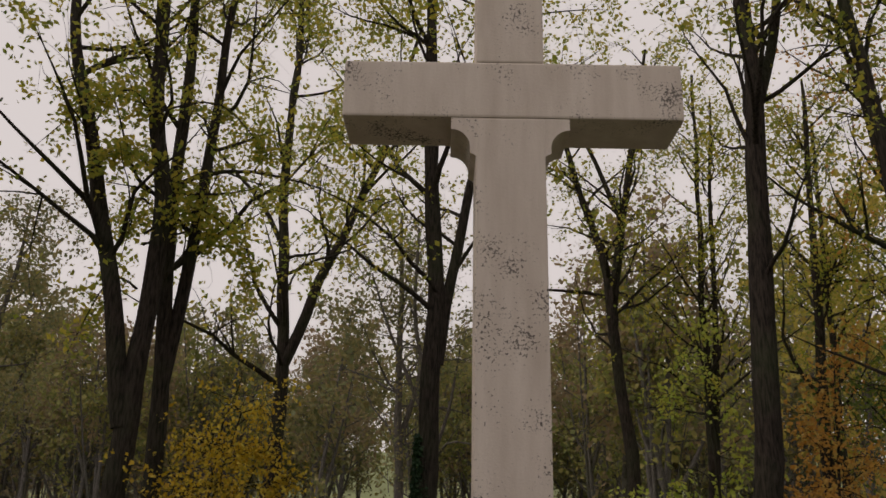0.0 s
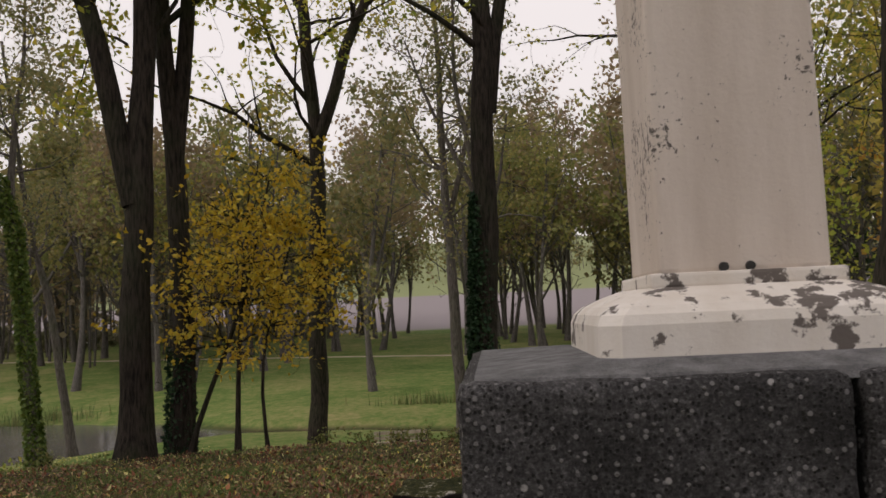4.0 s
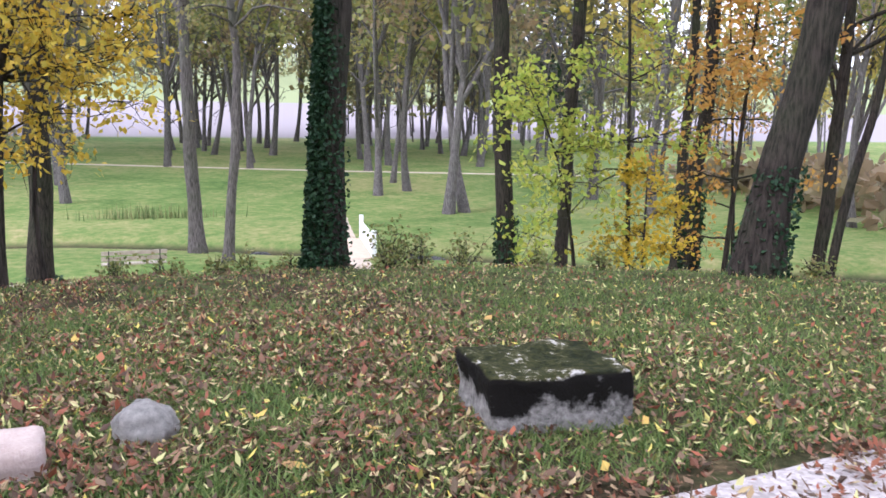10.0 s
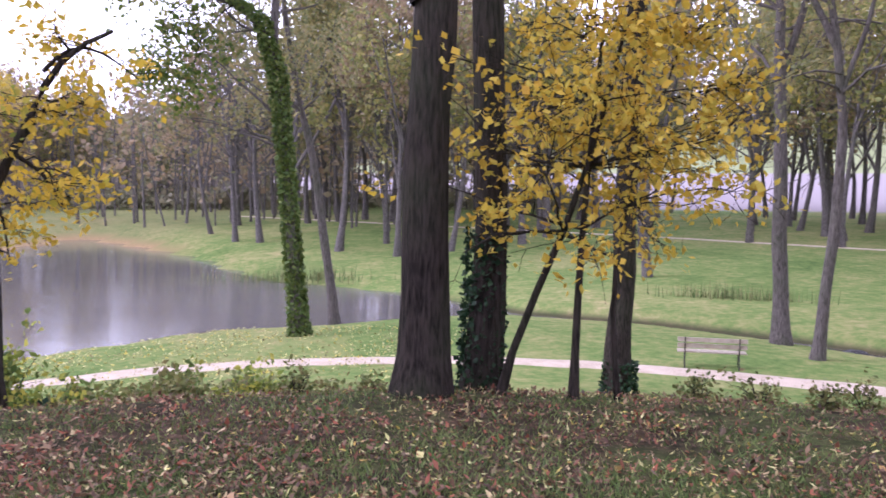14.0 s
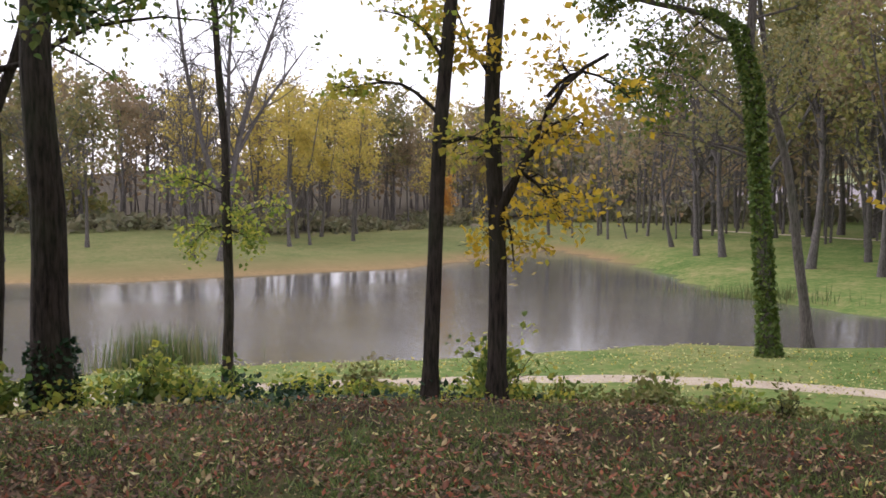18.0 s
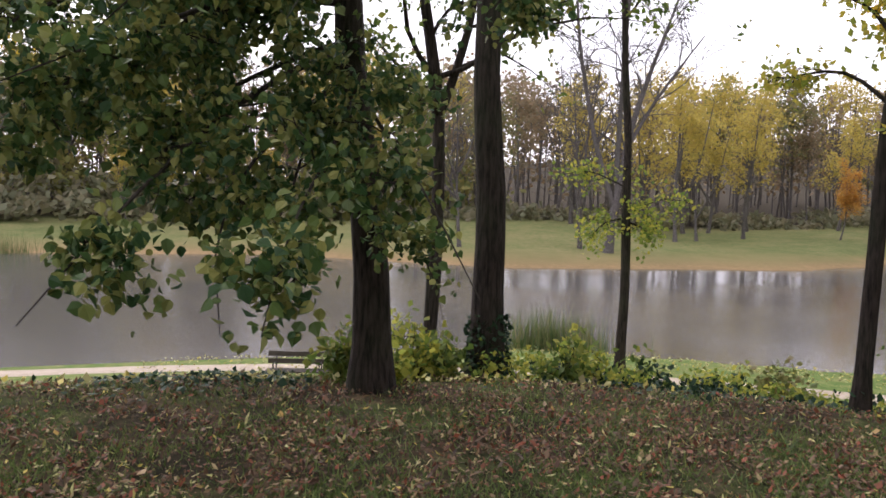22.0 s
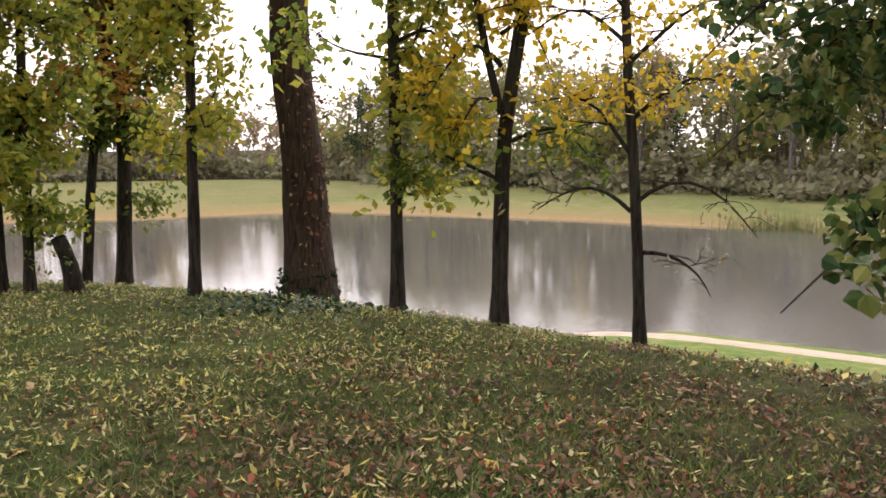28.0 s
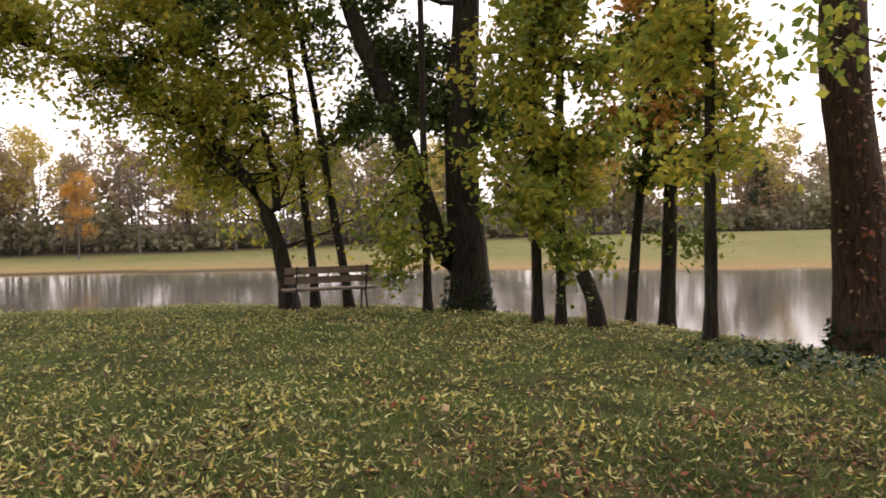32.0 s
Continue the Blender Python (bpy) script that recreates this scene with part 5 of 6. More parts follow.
linden = [([(0, 0, -0.15), (-0.02, -0.08, 1.5), (-0.05, -0.2, 2.8), (-0.1, -0.28, 4.0), (-0.2, -0.4, 11)], 0.18, 0.08),
          ([(-0.06, -0.28, 3.27), (1.3, -1.15, 2.75), (2.68, -1.88, 1.95), (3.63, -2.25, 1.3)], 0.035, 0.003, 10),
          ([(-0.06, -0.27, 2.97), (1.33, -0.98, 2.4), (2.56, -1.48, 1.7), (2.99, -1.35, 1.12)], 0.025, 0.003, 8),
          ([(-0.04, -0.19, 2.82), (1.91, -0.64, 2.25), (3.27, -0.99, 1.7), (4.05, -1.16, 1.3)], 0.022, 0.003, 6),
          ([(-0.04, -0.2, 2.97), (1.5, -0.16, 2.4), (3.04, -0.11, 1.85), (3.47, 0.02, 1.38)], 0.022, 0.003, 6),
          ([(-0.06, -0.32, 2.82), (1.36, -0.85, 2.1), (2.73, -1.15, 1.62)], 0.022, 0.003, 4),
          ([(-0.07, -0.34, 3.67), (0.94, -1.4, 3.4), (1.77, -2.37, 2.7), (2.24, -3.04, 1.9)], 0.04, 0.003, 13),
          ([(-0.08, -0.37, 3.97), (0.65, -1.86, 3.7), (1.46, -2.88, 3.05), (1.76, -3.41, 2.4)], 0.04, 0.003, 14),
          ([(-0.07, -0.37, 3.87), (0.18, -1.63, 3.3), (0.55, -2.31, 2.7), (0.65, -2.84, 2.3)], 0.04, 0.003, 14),
          ([(-0.07, -0.33, 3.27), (0.61, -1.02, 2.9), (1.1, -1.65, 2.5), (1.44, -1.97, 2.1)], 0.035, 0.003, 10),
          ([(-0.04, -0.21, 3.37), (0.97, -0.24, 2.9), (1.59, -0.19, 2.7), (2.02, -0.12, 2.45)], 0.022, 0.003, 5),
          ([(-0.05, -0.23, 4.32), (0.65, 0.69, 4.01), (1.07, 1.25, 3.5), (1.34, 1.59, 3.2)], 0.025, 0.003, 7),
          ([(-0.05, -0.2, 4.5), (1.4, -0.7, 4.2), (2.4, -1.4, 3.5), (2.9, -2.0, 2.8)], 0.04, 0.003, 16),
          ([(-0.05, -0.3, 4.2), (0.6, -1.2, 3.9), (1.0, -2.4, 3.4), (1.2, -3.6, 3.0)], 0.04, 0.003, 16),
          ([(-0.05, -0.3, 4.0), (1.0, -0.9, 3.6), (2.0, -1.8, 3.0), (2.6, -2.6, 2.5)], 0.04, 0.003, 16),
          ([(-0.05, -0.2, 4.4), (1.2, -0.4, 4.1), (2.2, -0.7, 3.5), (3.0, -1.0, 2.9)], 0.04, 0.003, 12),
          ([(-0.03, -0.13, 2.31), (0.55, 0.22, 1.6), (0.81, 0.49, 0.85)], 0.02, 0.003, 4)]
linden_tree = plant("linden_tree", -10.85, 7.82, linden, 11, 0.2, bark_dark, leaf_linden, 81, "dark linden with broad drooping green leaves, sprouting at its foot", count=21000, size=0.072, spread=0.07, round_off=True, hang=1.0, slim=0.42, bole=0.44, limbs=18, reach=0.1, twigs=4, thin=2, droop=0.1, steep=0.25)


def shrub(x, y, h, leaf, seed, label, stems=7, count=420, size=0.09, wide=0.6):
    """A low bush: stems from one root, with leaves."""
    rng = np.random.default_rng(seed)
    tubes, spots = [], []
    for _ in range(stems):
        a, o = rng.uniform(0, 2 * np.pi), rng.uniform(0.2, 1.0) * wide
        p, r = limb(rng, (0, 0, -0.08), np.array([np.cos(a) * o, np.sin(a) * o, 1.0]), h * rng.uniform(0.6, 1.15), 0.011, 0.003, 5, 0.14, 0.02)
        tubes.append(tube(p, r, 4))
        spots.extend(p[1:])
        for _ in range(4):
            b = p[rng.integers(1, len(p))]
            q, r2 = limb(rng, b, rng.normal(0, 1, 3) * (1, 1, 0.4) + (0, 0, 0.3), h * 0.35, 0.005, 0.002, 3, 0.15, 0.0)
            tubes.append(tube(q, r2, 3))
            spots.extend(q[1:])
    ob = tagged(new("shrub"), label, "shrub", "low shrubs along the mound's edge")
    v, f = join_tubes(tubes)
    child("branchwork", mesh_of("branchwork", v, f, bark_dark, True), ob)
    v, f = leaf_cloud(rng, np.array(spots), count, size, 0.06)
    child("foliage", mesh_of("foliage", v, f, leaf), ob)
    ob.matrix_world = pose(x, y, gz(x, y), 0, 0, 0)


bough(w1, [[(0.27, 0.28, 3.1), (0.5, 0.53, 3.6), (0.85, 0.9, 3.4)], [(0.4, 0.43, 3.8), (0.6, 0.63, 4.15), (0.8, 0.85, 4.1), (1.15, 1.2, 3.7)], [(-0.08, -0.09, 4.1), (-0.25, -0.27, 4.5), (-0.4, -0.4, 5.0)], [(0.02, 0.02, 2.6), (0.12, 0.12, 2.2), (0.15, 0.15, 1.7)], [(0.2, 0.2, 2.9), (0.4, 0.4, 2.7), (0.55, 0.55, 2.3)]], leaf_gold, 1700, 1, "golden autumn leaves on a low bough", 0.095, 0.1, 9)
bough(w2, [[(0.1, 0.12, 3.3), (-0.2, -0.25, 3.75), (-0.75, -0.8, 3.6)], [(0.1, 0.12, 3.0), (0.35, 0.4, 3.1), (0.6, 0.65, 2.85)], [(0.12, 0.15, 3.9), (-0.1, -0.1, 4.4), (-0.4, -0.4, 4.5)]], leaf_mixed, 700, 2, "green and yellowing leaves on a side bough", 0.09, 0.1, 8)
bough(w3, [[(0, 0, 5.1), (-0.7, -0.75, 5.6), (-1.3, -1.4, 5.4)], [(0, 0, 4.4), (0.7, 0.75, 4.9), (1.2, 1.3, 4.7)], [(0, 0, 4.3), (-0.4, -0.4, 4.2), (-0.7, -0.8, 3.6)], [(0, 0, 4.2), (0.35, 0.35, 4.1), (0.5, 0.6, 3.6)]], leaf_shrub, 1300, 3, "yellow-green leaves on drooping boughs", 0.13, 0.15, 9)
bough(v2, [[(0.05, -0.14, 1.6), (0.17, -0.45, 1.9), (0.28, -0.76, 1.86), (0.42, -1.12, 1.6)], [(0.04, -0.12, 1.67), (-0.08, 0.22, 2.0), (-0.27, 0.71, 1.89), (-0.41, 1.1, 1.35)], [(0.01, -0.02, 1.15), (-0.09, 0.23, 1.17), (-0.2, 0.55, 0.96), (-0.25, 0.68, 0.69)]], leaf_brown, 40, 4, "a few withered leaves on bare drooping twigs", 0.06, 0.1, 5)
bough(v2, [[(0.05, -0.14, 2.2), (0.25, -0.6, 2.9), (0.45, -1.2, 2.8)], [(0.06, -0.16, 2.6), (-0.2, 0.4, 3.1), (-0.4, 0.9, 2.9)], [(0.08, -0.2, 3.4), (0.3, -0.7, 3.9), (0.5, -1.3, 3.5)], [(0.08, -0.2, 3.2), (-0.2, 0.5, 3.9), (-0.5, 1.2, 3.8)]], leaf_gold, 1300, 6, "golden leaves on thin boughs", 0.09, 0.13, 9)
bough(ivy33, [[(-1.6, -0.9, 10.9), (-2.6, -1.4, 10.2), (-3.0, -1.6, 8.6), (-3.1, -1.7, 7.2)], [(-2.8, -1.5, 11.0), (-3.6, -1.9, 10.6), (-4.1, -2.1, 9.2), (-4.2, -2.2, 8.0)], [(-2.4, -1.3, 11.0), (-3.4, -1.8, 12.0), (-4.6, -2.4, 11.6), (-5.0, -2.6, 10.4)], [(-3.4, -1.9, 11.4), (-4.8, -2.6, 12.6), (-6.0, -3.2, 12.0)]], leaf_green, 3000, 7, "green leaves hanging from an arching bough", 0.19, 0.3, 10)
skirt(v0, 720, leaf_mixed, 1.2, 5.5, 0.85, 11, 2800, "yellow-green leaves on drooping boughs", bare=-0.785)
skirt(v1, 721, leaf_gold, 2.4, 5.5, 1.1, 9, 1500, "yellow and green leaves on drooping boughs")
skirt(t3, 728, leaf_mixed, 5.5, 10.5, 2.3, 9, 4200, "yellow-green leaves on high boughs")
skirt(twin, 727, leaf_deep, 3.2, 7.0, 2.0, 14, 7500, "dark green leaves on the slanting stem", (0.33, -0.08), 0.2, 1.3)
skirt(arch, 730, leaf_mixed, 4.0, 7.5, 2.6, 14, 7500, "yellow-green leaves on the highest boughs", (0.3, -0.12), 0.15)
skirt(arch, 726, leaf_deep, 3.2, 6.5, 2.0, 9, 3000, "green leaves on upper boughs", (0.25, 0.0), 0.2)
skirt(twin, 723, leaf_deep, 3.0, 6.6, 2.4, 15, 8200, "dark green leaves on spreading boughs", (0.0, 0.0), 0.2, 1.3)
rng = np.random.default_rng(724)
over = []
for k in range(16):
    t = rng.uniform(0.1, 1)
    p = np.array([np.interp(t, (0, 0.3, 0.6, 0.8, 1), q) for q in ((0.5, 1.28, 2.5, 4.3, 6.0), (0, 0, 0, 0.1, 0.2), (2.3, 3.2, 4.2, 4.9, 5.2))])
    e = p + (rng.uniform(-0.6, 1.0), (-1.8, -1.2, 0.7)[k % 3] * rng.uniform(0.5, 1), rng.uniform(-0.9, 0.9))
    over.append([tuple(p), tuple((p + e) / 2 + (0, 0, 0.3)), tuple(e)])
bough(arch, over, leaf_mixed, 8000, 725, "yellow-green leaves hanging over the bench", 0.11, 0.14, 8)
bough(v1, [[(0, 0, 1.8), (0.5, -0.7, 2.2), (0.7, -1.2, 1.6)], [(0, 0, 2.2), (-0.4, 0.6, 2.5), (-0.6, 1.0, 1.9)]], leaf_green, 700, 5, "green leaves on drooping low boughs")


SHRUBS = "low green and yellowing shrub on the mound's edge"
for k, (x, y, h) in enumerate([(-3.2, 17.3, 0.5), (-2.6, 17.6, 0.6), (-2.0, 17.4, 0.55), (-1.5, 17.8, 0.6), (-1.0, 17.5, 0.5), (0.4, 17.2, 0.7), (0.9, 17.4, 0.6), (1.4, 17.0, 0.5), (0.2, 16.6, 0.5), (-6.8, 16.6, 0.4), (-7.4, 16.0, 0.5),
                               (2.4, 16.6, 0.5), (3.2, 16.2, 0.5), (5.5, 14.6, 0.6), (6.4, 13.6, 0.7)]):
    shrub(x, y - 0.7, h * (1.0 if 5 <= k <= 8 else 0.62), leaf_ash, 300 + k, SHRUBS, 9, 300, 0.06, 0.9)
for k, (x, y, h, w) in enumerate([(-11.3, 14.9, 1.1, 0.7), (-11.0, 14.5, 0.8, 0.7), (-12.0, 13.2, 0.6, 0.8), (-12.6, 12.6, 0.5, 0.9), (-13.0, 12.0, 0.5, 0.9), (-13.4, 11.4, 0.5, 0.8), (-12.8, 10.8, 0.7, 0.7), (-12.4, 10.4, 0.6, 0.6),
                                  (-12.3, 8.9, 0.6, 0.6), (-12.0, 8.5, 0.7, 0.5), (-11.75, 7.75, 0.6, 0.35), (-11.25, 8.05, 0.35, 0.45), (-11.5, 7.75, 0.4, 0.4), (-10.7, 15.6, 0.6, 0.9), (-9.8, 16.4, 0.6, 0.9), (-9.0, 17.0, 0.5, 0.9), (-10.2, 17.0, 0.6, 0.9)]):
    shrub(x, y, h, (leaf_shrub, leaf_green, leaf_ash)[k % 3] if k < 8 or k > 12 else (leaf_green, leaf_shrub)[k % 2], 330 + k, "leafy shrub sprouting at the bank's edge", 8, 520, 0.1, w)


def undergrowth(a, b, deep, clumps, seed, leaf, label):
    """Low plants in loose clumps along a strip."""
    rng = np.random.default_rng(seed)
    t, o = rng.uniform(0, 1, clumps), rng.normal(0, deep, clumps)
    way = np.array([b[0] - a[0], b[1] - a[1]]) / math.dist(a, b)
    x, y = a[0] + (b[0] - a[0]) * t - way[1] * o, a[1] + (b[1] - a[1]) * t + way[0] * o
    per, h = 60, rng.uniform(0.1, 0.42, clumps)
    px, py = np.repeat(x, per) + rng.normal(0, 0.16, clumps * per), np.repeat(y, per) + rng.normal(0, 0.16, clumps * per)
    z = ground_z(px, py) + np.repeat(h, per) * rng.uniform(0, 1, clumps * per) ** 0.7
    v, f = leaves_at(rng, np.stack([px, py, z], 1), 0.075, 0.2, 0.4)
    tagged(new("undergrowth", mesh_of("undergrowth", v, f, leaf)), label, "undergrowth", kind="stuff")


undergrowth((-13.2, 9.8), (-11.2, 15.2), 0.5, 85, 61, leaf_shrub, "low yellow-green plants along the mound's edge")
undergrowth((-11.2, 15.2), (-8.2, 18.4), 0.6, 80, 62, leaf_ash, "low dull green plants along the mound's edge")
undergrowth((-13.0, 9.4), (-10.6, 14.6), 0.45, 22, 63, leaf_ivy, "dark ivy and low plants along the mound's edge")


# ---- woods beyond ----
def variant(seed, kind, far):
    rng = np.random.default_rng(seed)
    h = 17.0
    lean = rng.normal(0, 0.9, 2)
    if kind == "pine":
        tubes, spots = skeleton(rng, tall(h, 0.2, lean * 0.3), h, 0.2, bole=0.25, limbs=30, reach=0.2, twigs=2, thin=0, steep=0.25, sides=5, coarse=True)
        return tree_thing("distant_pine", tubes, spots, bark_far, leaf_pine, rng, 1400, 0.5, 0.3, "distant dark green pine")
    bole, n, leaf, cnt, name, label = dict(
        olive=(0.32, 20, leaf_olive, 3100, "distant_tree", "distant slim tree with thin olive autumn leaves"),
        brown=(0.36, 20, leaf_brown, 2700, "distant_tree", "distant slim tree with brownish autumn leaves"),
        gold=(0.26, 22, leaf_pale_gold, 2600, "distant_tree", "distant tree with thin pale yellow autumn leaves"),
        orange=(0.12, 26, leaf_orange, 5200, "distant_tree", "distant tree with orange autumn leaves"),
        green=(0.32, 22, leaf_far_green, 2600, "distant_tree", "distant tree with yellow-green leaves"),
        bare=(0.16, 40, None, 0, "bare_tree", "distant bare grey tree with fine twigs"))[kind]
    r = 0.21
    bend = rng.normal(0, 0.25, 2)
    stems = [([F0, (bend[0], bend[1], h * 0.15), (bend[0] * 1.6 + lean[0] * 0.3, bend[1] * 1.6 + lean[1] * 0.3, h * 0.38), (lean[0], lean[1], h)], r, r * 0.2)]
    for _ in range(rng.integers(1, 4)):
        f = rng.uniform(0.15, 0.5)
        at = [float(np.interp(f * h, [p[2] for p in stems[0][0]], [p[k] for p in stems[0][0]])) for k in range(2)]
        dx, dy = rng.normal(0, 2.0, 2)
        stems.append(([(at[0], at[1], f * h), (at[0] + dx * 0.35, at[1] + dy * 0.35, f * h + h * 0.13), (at[0] + dx * 0.65, at[1] + dy * 0.65, f * h + h * 0.3), (at[0] + dx, at[1] + dy, h * rng.uniform(0.8, 0.98))], r * rng.uniform(0.45, 0.7), r * 0.15))
    fine = 6.0 if kind == "bare" else 1.5
    tubes, spots = skeleton(rng, stems, h, r, bole=bole, limbs=max(6, int(n * 1.6 / len(stems))), reach=0.27, twigs=4 if kind == "bare" else 3, thin=2 if kind == "bare" and not far else 0, steep=1.2, sides=6, coarse=True, fine=fine)
    return tree_thing(name, tubes, spots, bark_far, leaf, rng, int(cnt * (0.8 if far else 1.0)), 0.42 if far else 0.34, 0.4, label)


KINDS = ["orange", "olive", "olive", "brown", "brown", "gold", "gold", "green", "green", "bare", "bare", "pine"]
VARIANTS = [(k, far, variant(200 + i + 50 * far, k, far)) for far in (0, 1) for i, k in enumerate(KINDS)]
for _, _, ob in VARIANTS:
    ob["group"] = "woods round the park"
used = set()


def put(kinds, x, y, rng, low, high, far):
    pick = [i for i, (k, f, _) in enumerate(VARIANTS) if k in kinds and f == far]
    i = pick[rng.integers(len(pick))]
    s = rng.uniform(low, high)
    m = pose(x, y, gz(x, y) - 0.1, 0, 0, rng.uniform(0, 360)) @ Matrix.Scale(s, 4)
    ob = VARIANTS[i][2]
    if i not in used:
        used.add(i)
        ob.matrix_world = m
    else:
        copy_thing(ob, Matrix.Identity(4)).matrix_world = m


def woods(seed, n, kinds, inside, low=0.75, high=1.25, gap=2.0, far=0):
    rng = np.random.default_rng(seed)
    xs, tries = [], 0
    while len(xs) < n and tries < n * 40:
        tries += 1
        x, y = inside(rng)
        if float(shore(x, y)) < 2.5 or any((x - a) ** 2 + (y - b) ** 2 < gap * gap for a, b in xs):
            continue
        xs.append((x, y))
        put(kinds, x, y, rng, low, high, far)


def area(x0, x1, y0, y1, skip=lambda x, y: False):
    def pick(rng):
        while True:
            x, y = rng.uniform(x0, x1), rng.uniform(y0, y1)
            if not skip(x, y):
                return x, y
    return pick


def clear_north(x, y):
    """The bridge path's line and the outlook to the field stay open."""
    return abs(x - (5.5 + (y - 45) * 0.155)) < 2.6 or (-11 < x < -3 and y > 66)


ALL = ("olive", "brown", "green", "gold", "bare")
for k, (x, y) in enumerate([(-2.55, 74.34), (9.36, 53.95), (11.01, 45.60), (12.09, 46.06), (3.59, 72.37), (-24.57, 58.52), (-22.96, 58.20), (-7.67, 53.06), (-8.91, 61.59), (14.46, 81.70), (12.84, 84.36), (15.45, 74.97), (11.78, 56.11), (11.82, 86.28)]):
    put(("olive", "brown", "green"), x, y, np.random.default_rng(400 + k), 0.95, 1.3, 0)
woods(1, 26, ("olive", "brown", "olive", "bare", "green"), area(-16, 40, 76, 112, clear_north), 0.9, 1.4, 3)
woods(12, 16, ("olive", "brown", "green"), area(-18, 8, 78, 114, clear_north), 1.0, 1.4, 3)
woods(11, 10, ("olive", "brown", "bare", "green"), area(8, 40, 46, 76, clear_north), 0.9, 1.4, 3)
woods(2, 42, ("olive", "brown", "bare", "green"), area(-60, -17, 56, 110), 0.95, 1.4, 2.6)
woods(3, 28, ALL + ("bare",), area(-112, -99, -40, 120), 0.85, 1.15, 2.6, 1)
woods(4, 14, ("gold", "bare", "brown"), area(-104, -90, 34, 96), 0.75, 1.0, 3, 1)
woods(5, 20, ALL + ("pine", "olive"), area(-110, -96, -90, 20), 0.75, 1.0, 2.6, 1)
woods(6, 36, ALL + ("pine", "olive", "bare"), area(-90, 60, -116, -103), 0.6, 0.9, 2.6, 1)
woods(7, 20, ALL, area(15, 55, -5, 50), 0.9, 1.3, 3)
woods(8, 6, ("green", "olive"), area(30, 60, -66, -34), 0.8, 1.1, 3, 1)
big_bare = [([F0, (0.2, 0.5, 5), (0, 1.5, 10), (0, 4, 17), (0, 6.5, 24)], 0.36, 0.07), ([(0, 0.3, 4), (-0.5, -1.5, 10), (-0.5, -3, 18), (0, -3.8, 25)], 0.26, 0.06), ([(0, 1, 8), (0, 4, 13), (0, 8, 18)], 0.2, 0.05), ([(0, 0.5, 6), (0.5, 0.5, 14), (0.5, 1.2, 25)], 0.24, 0.05)]
plant("bare_tree", -66.0, 36.2, big_bare, 25, 0.36, bark_far, None, 91, "large bare grey tree with fanning fine twigs on the far bank", count=0, group="woods round the park", bole=0.3, limbs=26, reach=0.22, twigs=6, thin=2, steep=2.2, sides=7, coarse=True, fine=6.0)
FAR_BANK = [("bare", -68.7, 34.9, 0.8), ("gold", -73.5, 46.5, 0.8), ("gold", -80.0, 58.0, 0.85), ("gold", -86.0, 50.0, 0.95), ("gold", -83.0, 41.0, 0.8), ("gold", -90.0, 60.0, 0.95), ("gold", -79.0, 52.0, 0.7), ("gold", -95.0, 10.0, 0.5), ("gold", -93.0, -4.0, 0.45), ("bare", -88.9, 42.5, 1.0), ("orange", -76.0, 66.5, 0.4), ("olive", -80.0, 30.0, 0.8), ("bare", -71.0, 25.0, 0.75), ("olive", -74.0, 22.0, 0.8), ("gold", -92.0, 66.0, 0.95), ("gold", -88.0, 76.0, 0.9)]
for k, (kind, x, y, size) in enumerate(FAR_BANK):
    put((kind,), x, y, np.random.default_rng(500 + k), size, size + 0.05, 0 if kind in ("bare", "gold") else 1)
put(("orange",), 16.1, -100.0, np.random.default_rng(3), 0.56, 0.58, 0)
rng = np.random.default_rng(5)
for i, (_, far, ob) in enumerate(VARIANTS):
    if i not in used:
        x, y = (-108.0 - i, 40.0 + 3 * i) if far else (24.0 + i, 60.0 + 2 * i)
        ob.matrix_world = pose(x, y, gz(x, y) - 0.1)


def thicket(seed, count, ends, deep, high, material, label):
    """A hedge-like mass of leaf clumps along a line, of uneven height."""
    rng = np.random.default_rng(seed)
    a, b = np.array(ends[0], float), np.array(ends[1], float)
    t, o = rng.uniform(0, 1, count // 30), rng.uniform(0, 1, count // 30)
    way = (b - a) / np.linalg.norm(b - a)
    p = a + (b - a) * t[:, None] + np.array([-way[1], way[0]]) * (o * deep)[:, None]
    top = high * (0.55 + 0.25 * np.sin(t * 37) + 0.2 * np.sin(t * 91 + 1)) * rng.uniform(0.5, 1.2, len(t))
    c = np.repeat(p, 30, 0) + rng.normal(0, 0.9, (len(p) * 30, 2))
    z = ground_z(c[:, 0], c[:, 1]) + np.repeat(top, 30) * np.sqrt(rng.uniform(0.0, 1, len(c)))
    v, f = leaves_at(rng, np.column_stack([c, z]), 0.85, 0.1, 0.42)
    tagged(new("thicket", mesh_of("thicket", v, f, material)), label, "thicket", kind="stuff")


def sticks(a, b, ra, rb, sides):
    """Straight tapering sticks between two sets of places."""
    d = b - a
    d /= np.linalg.norm(d, axis=1)[:, None]
    u = np.cross(d, np.array([0.31, 0.95, 0.05]))
    u /= np.linalg.norm(u, axis=1)[:, None]
    w = np.cross(d, u)
    t = np.arange(sides) * 2 * np.pi / sides
    ring = np.cos(t)[None, :, None] * u[:, None] + np.sin(t)[None, :, None] * w[:, None]
    v = np.concatenate([a[:, None] + ring * ra[:, None, None], b[:, None] + ring * rb[:, None, None]], 1)
    k = np.arange(sides)
    f = np.stack([k, (k + 1) % sides, (k + 1) % sides + sides, k + sides], 1)
    return v.reshape(-1, 3), (np.arange(len(a))[:, None, None] * 2 * sides + f[None]).reshape(-1, 4)


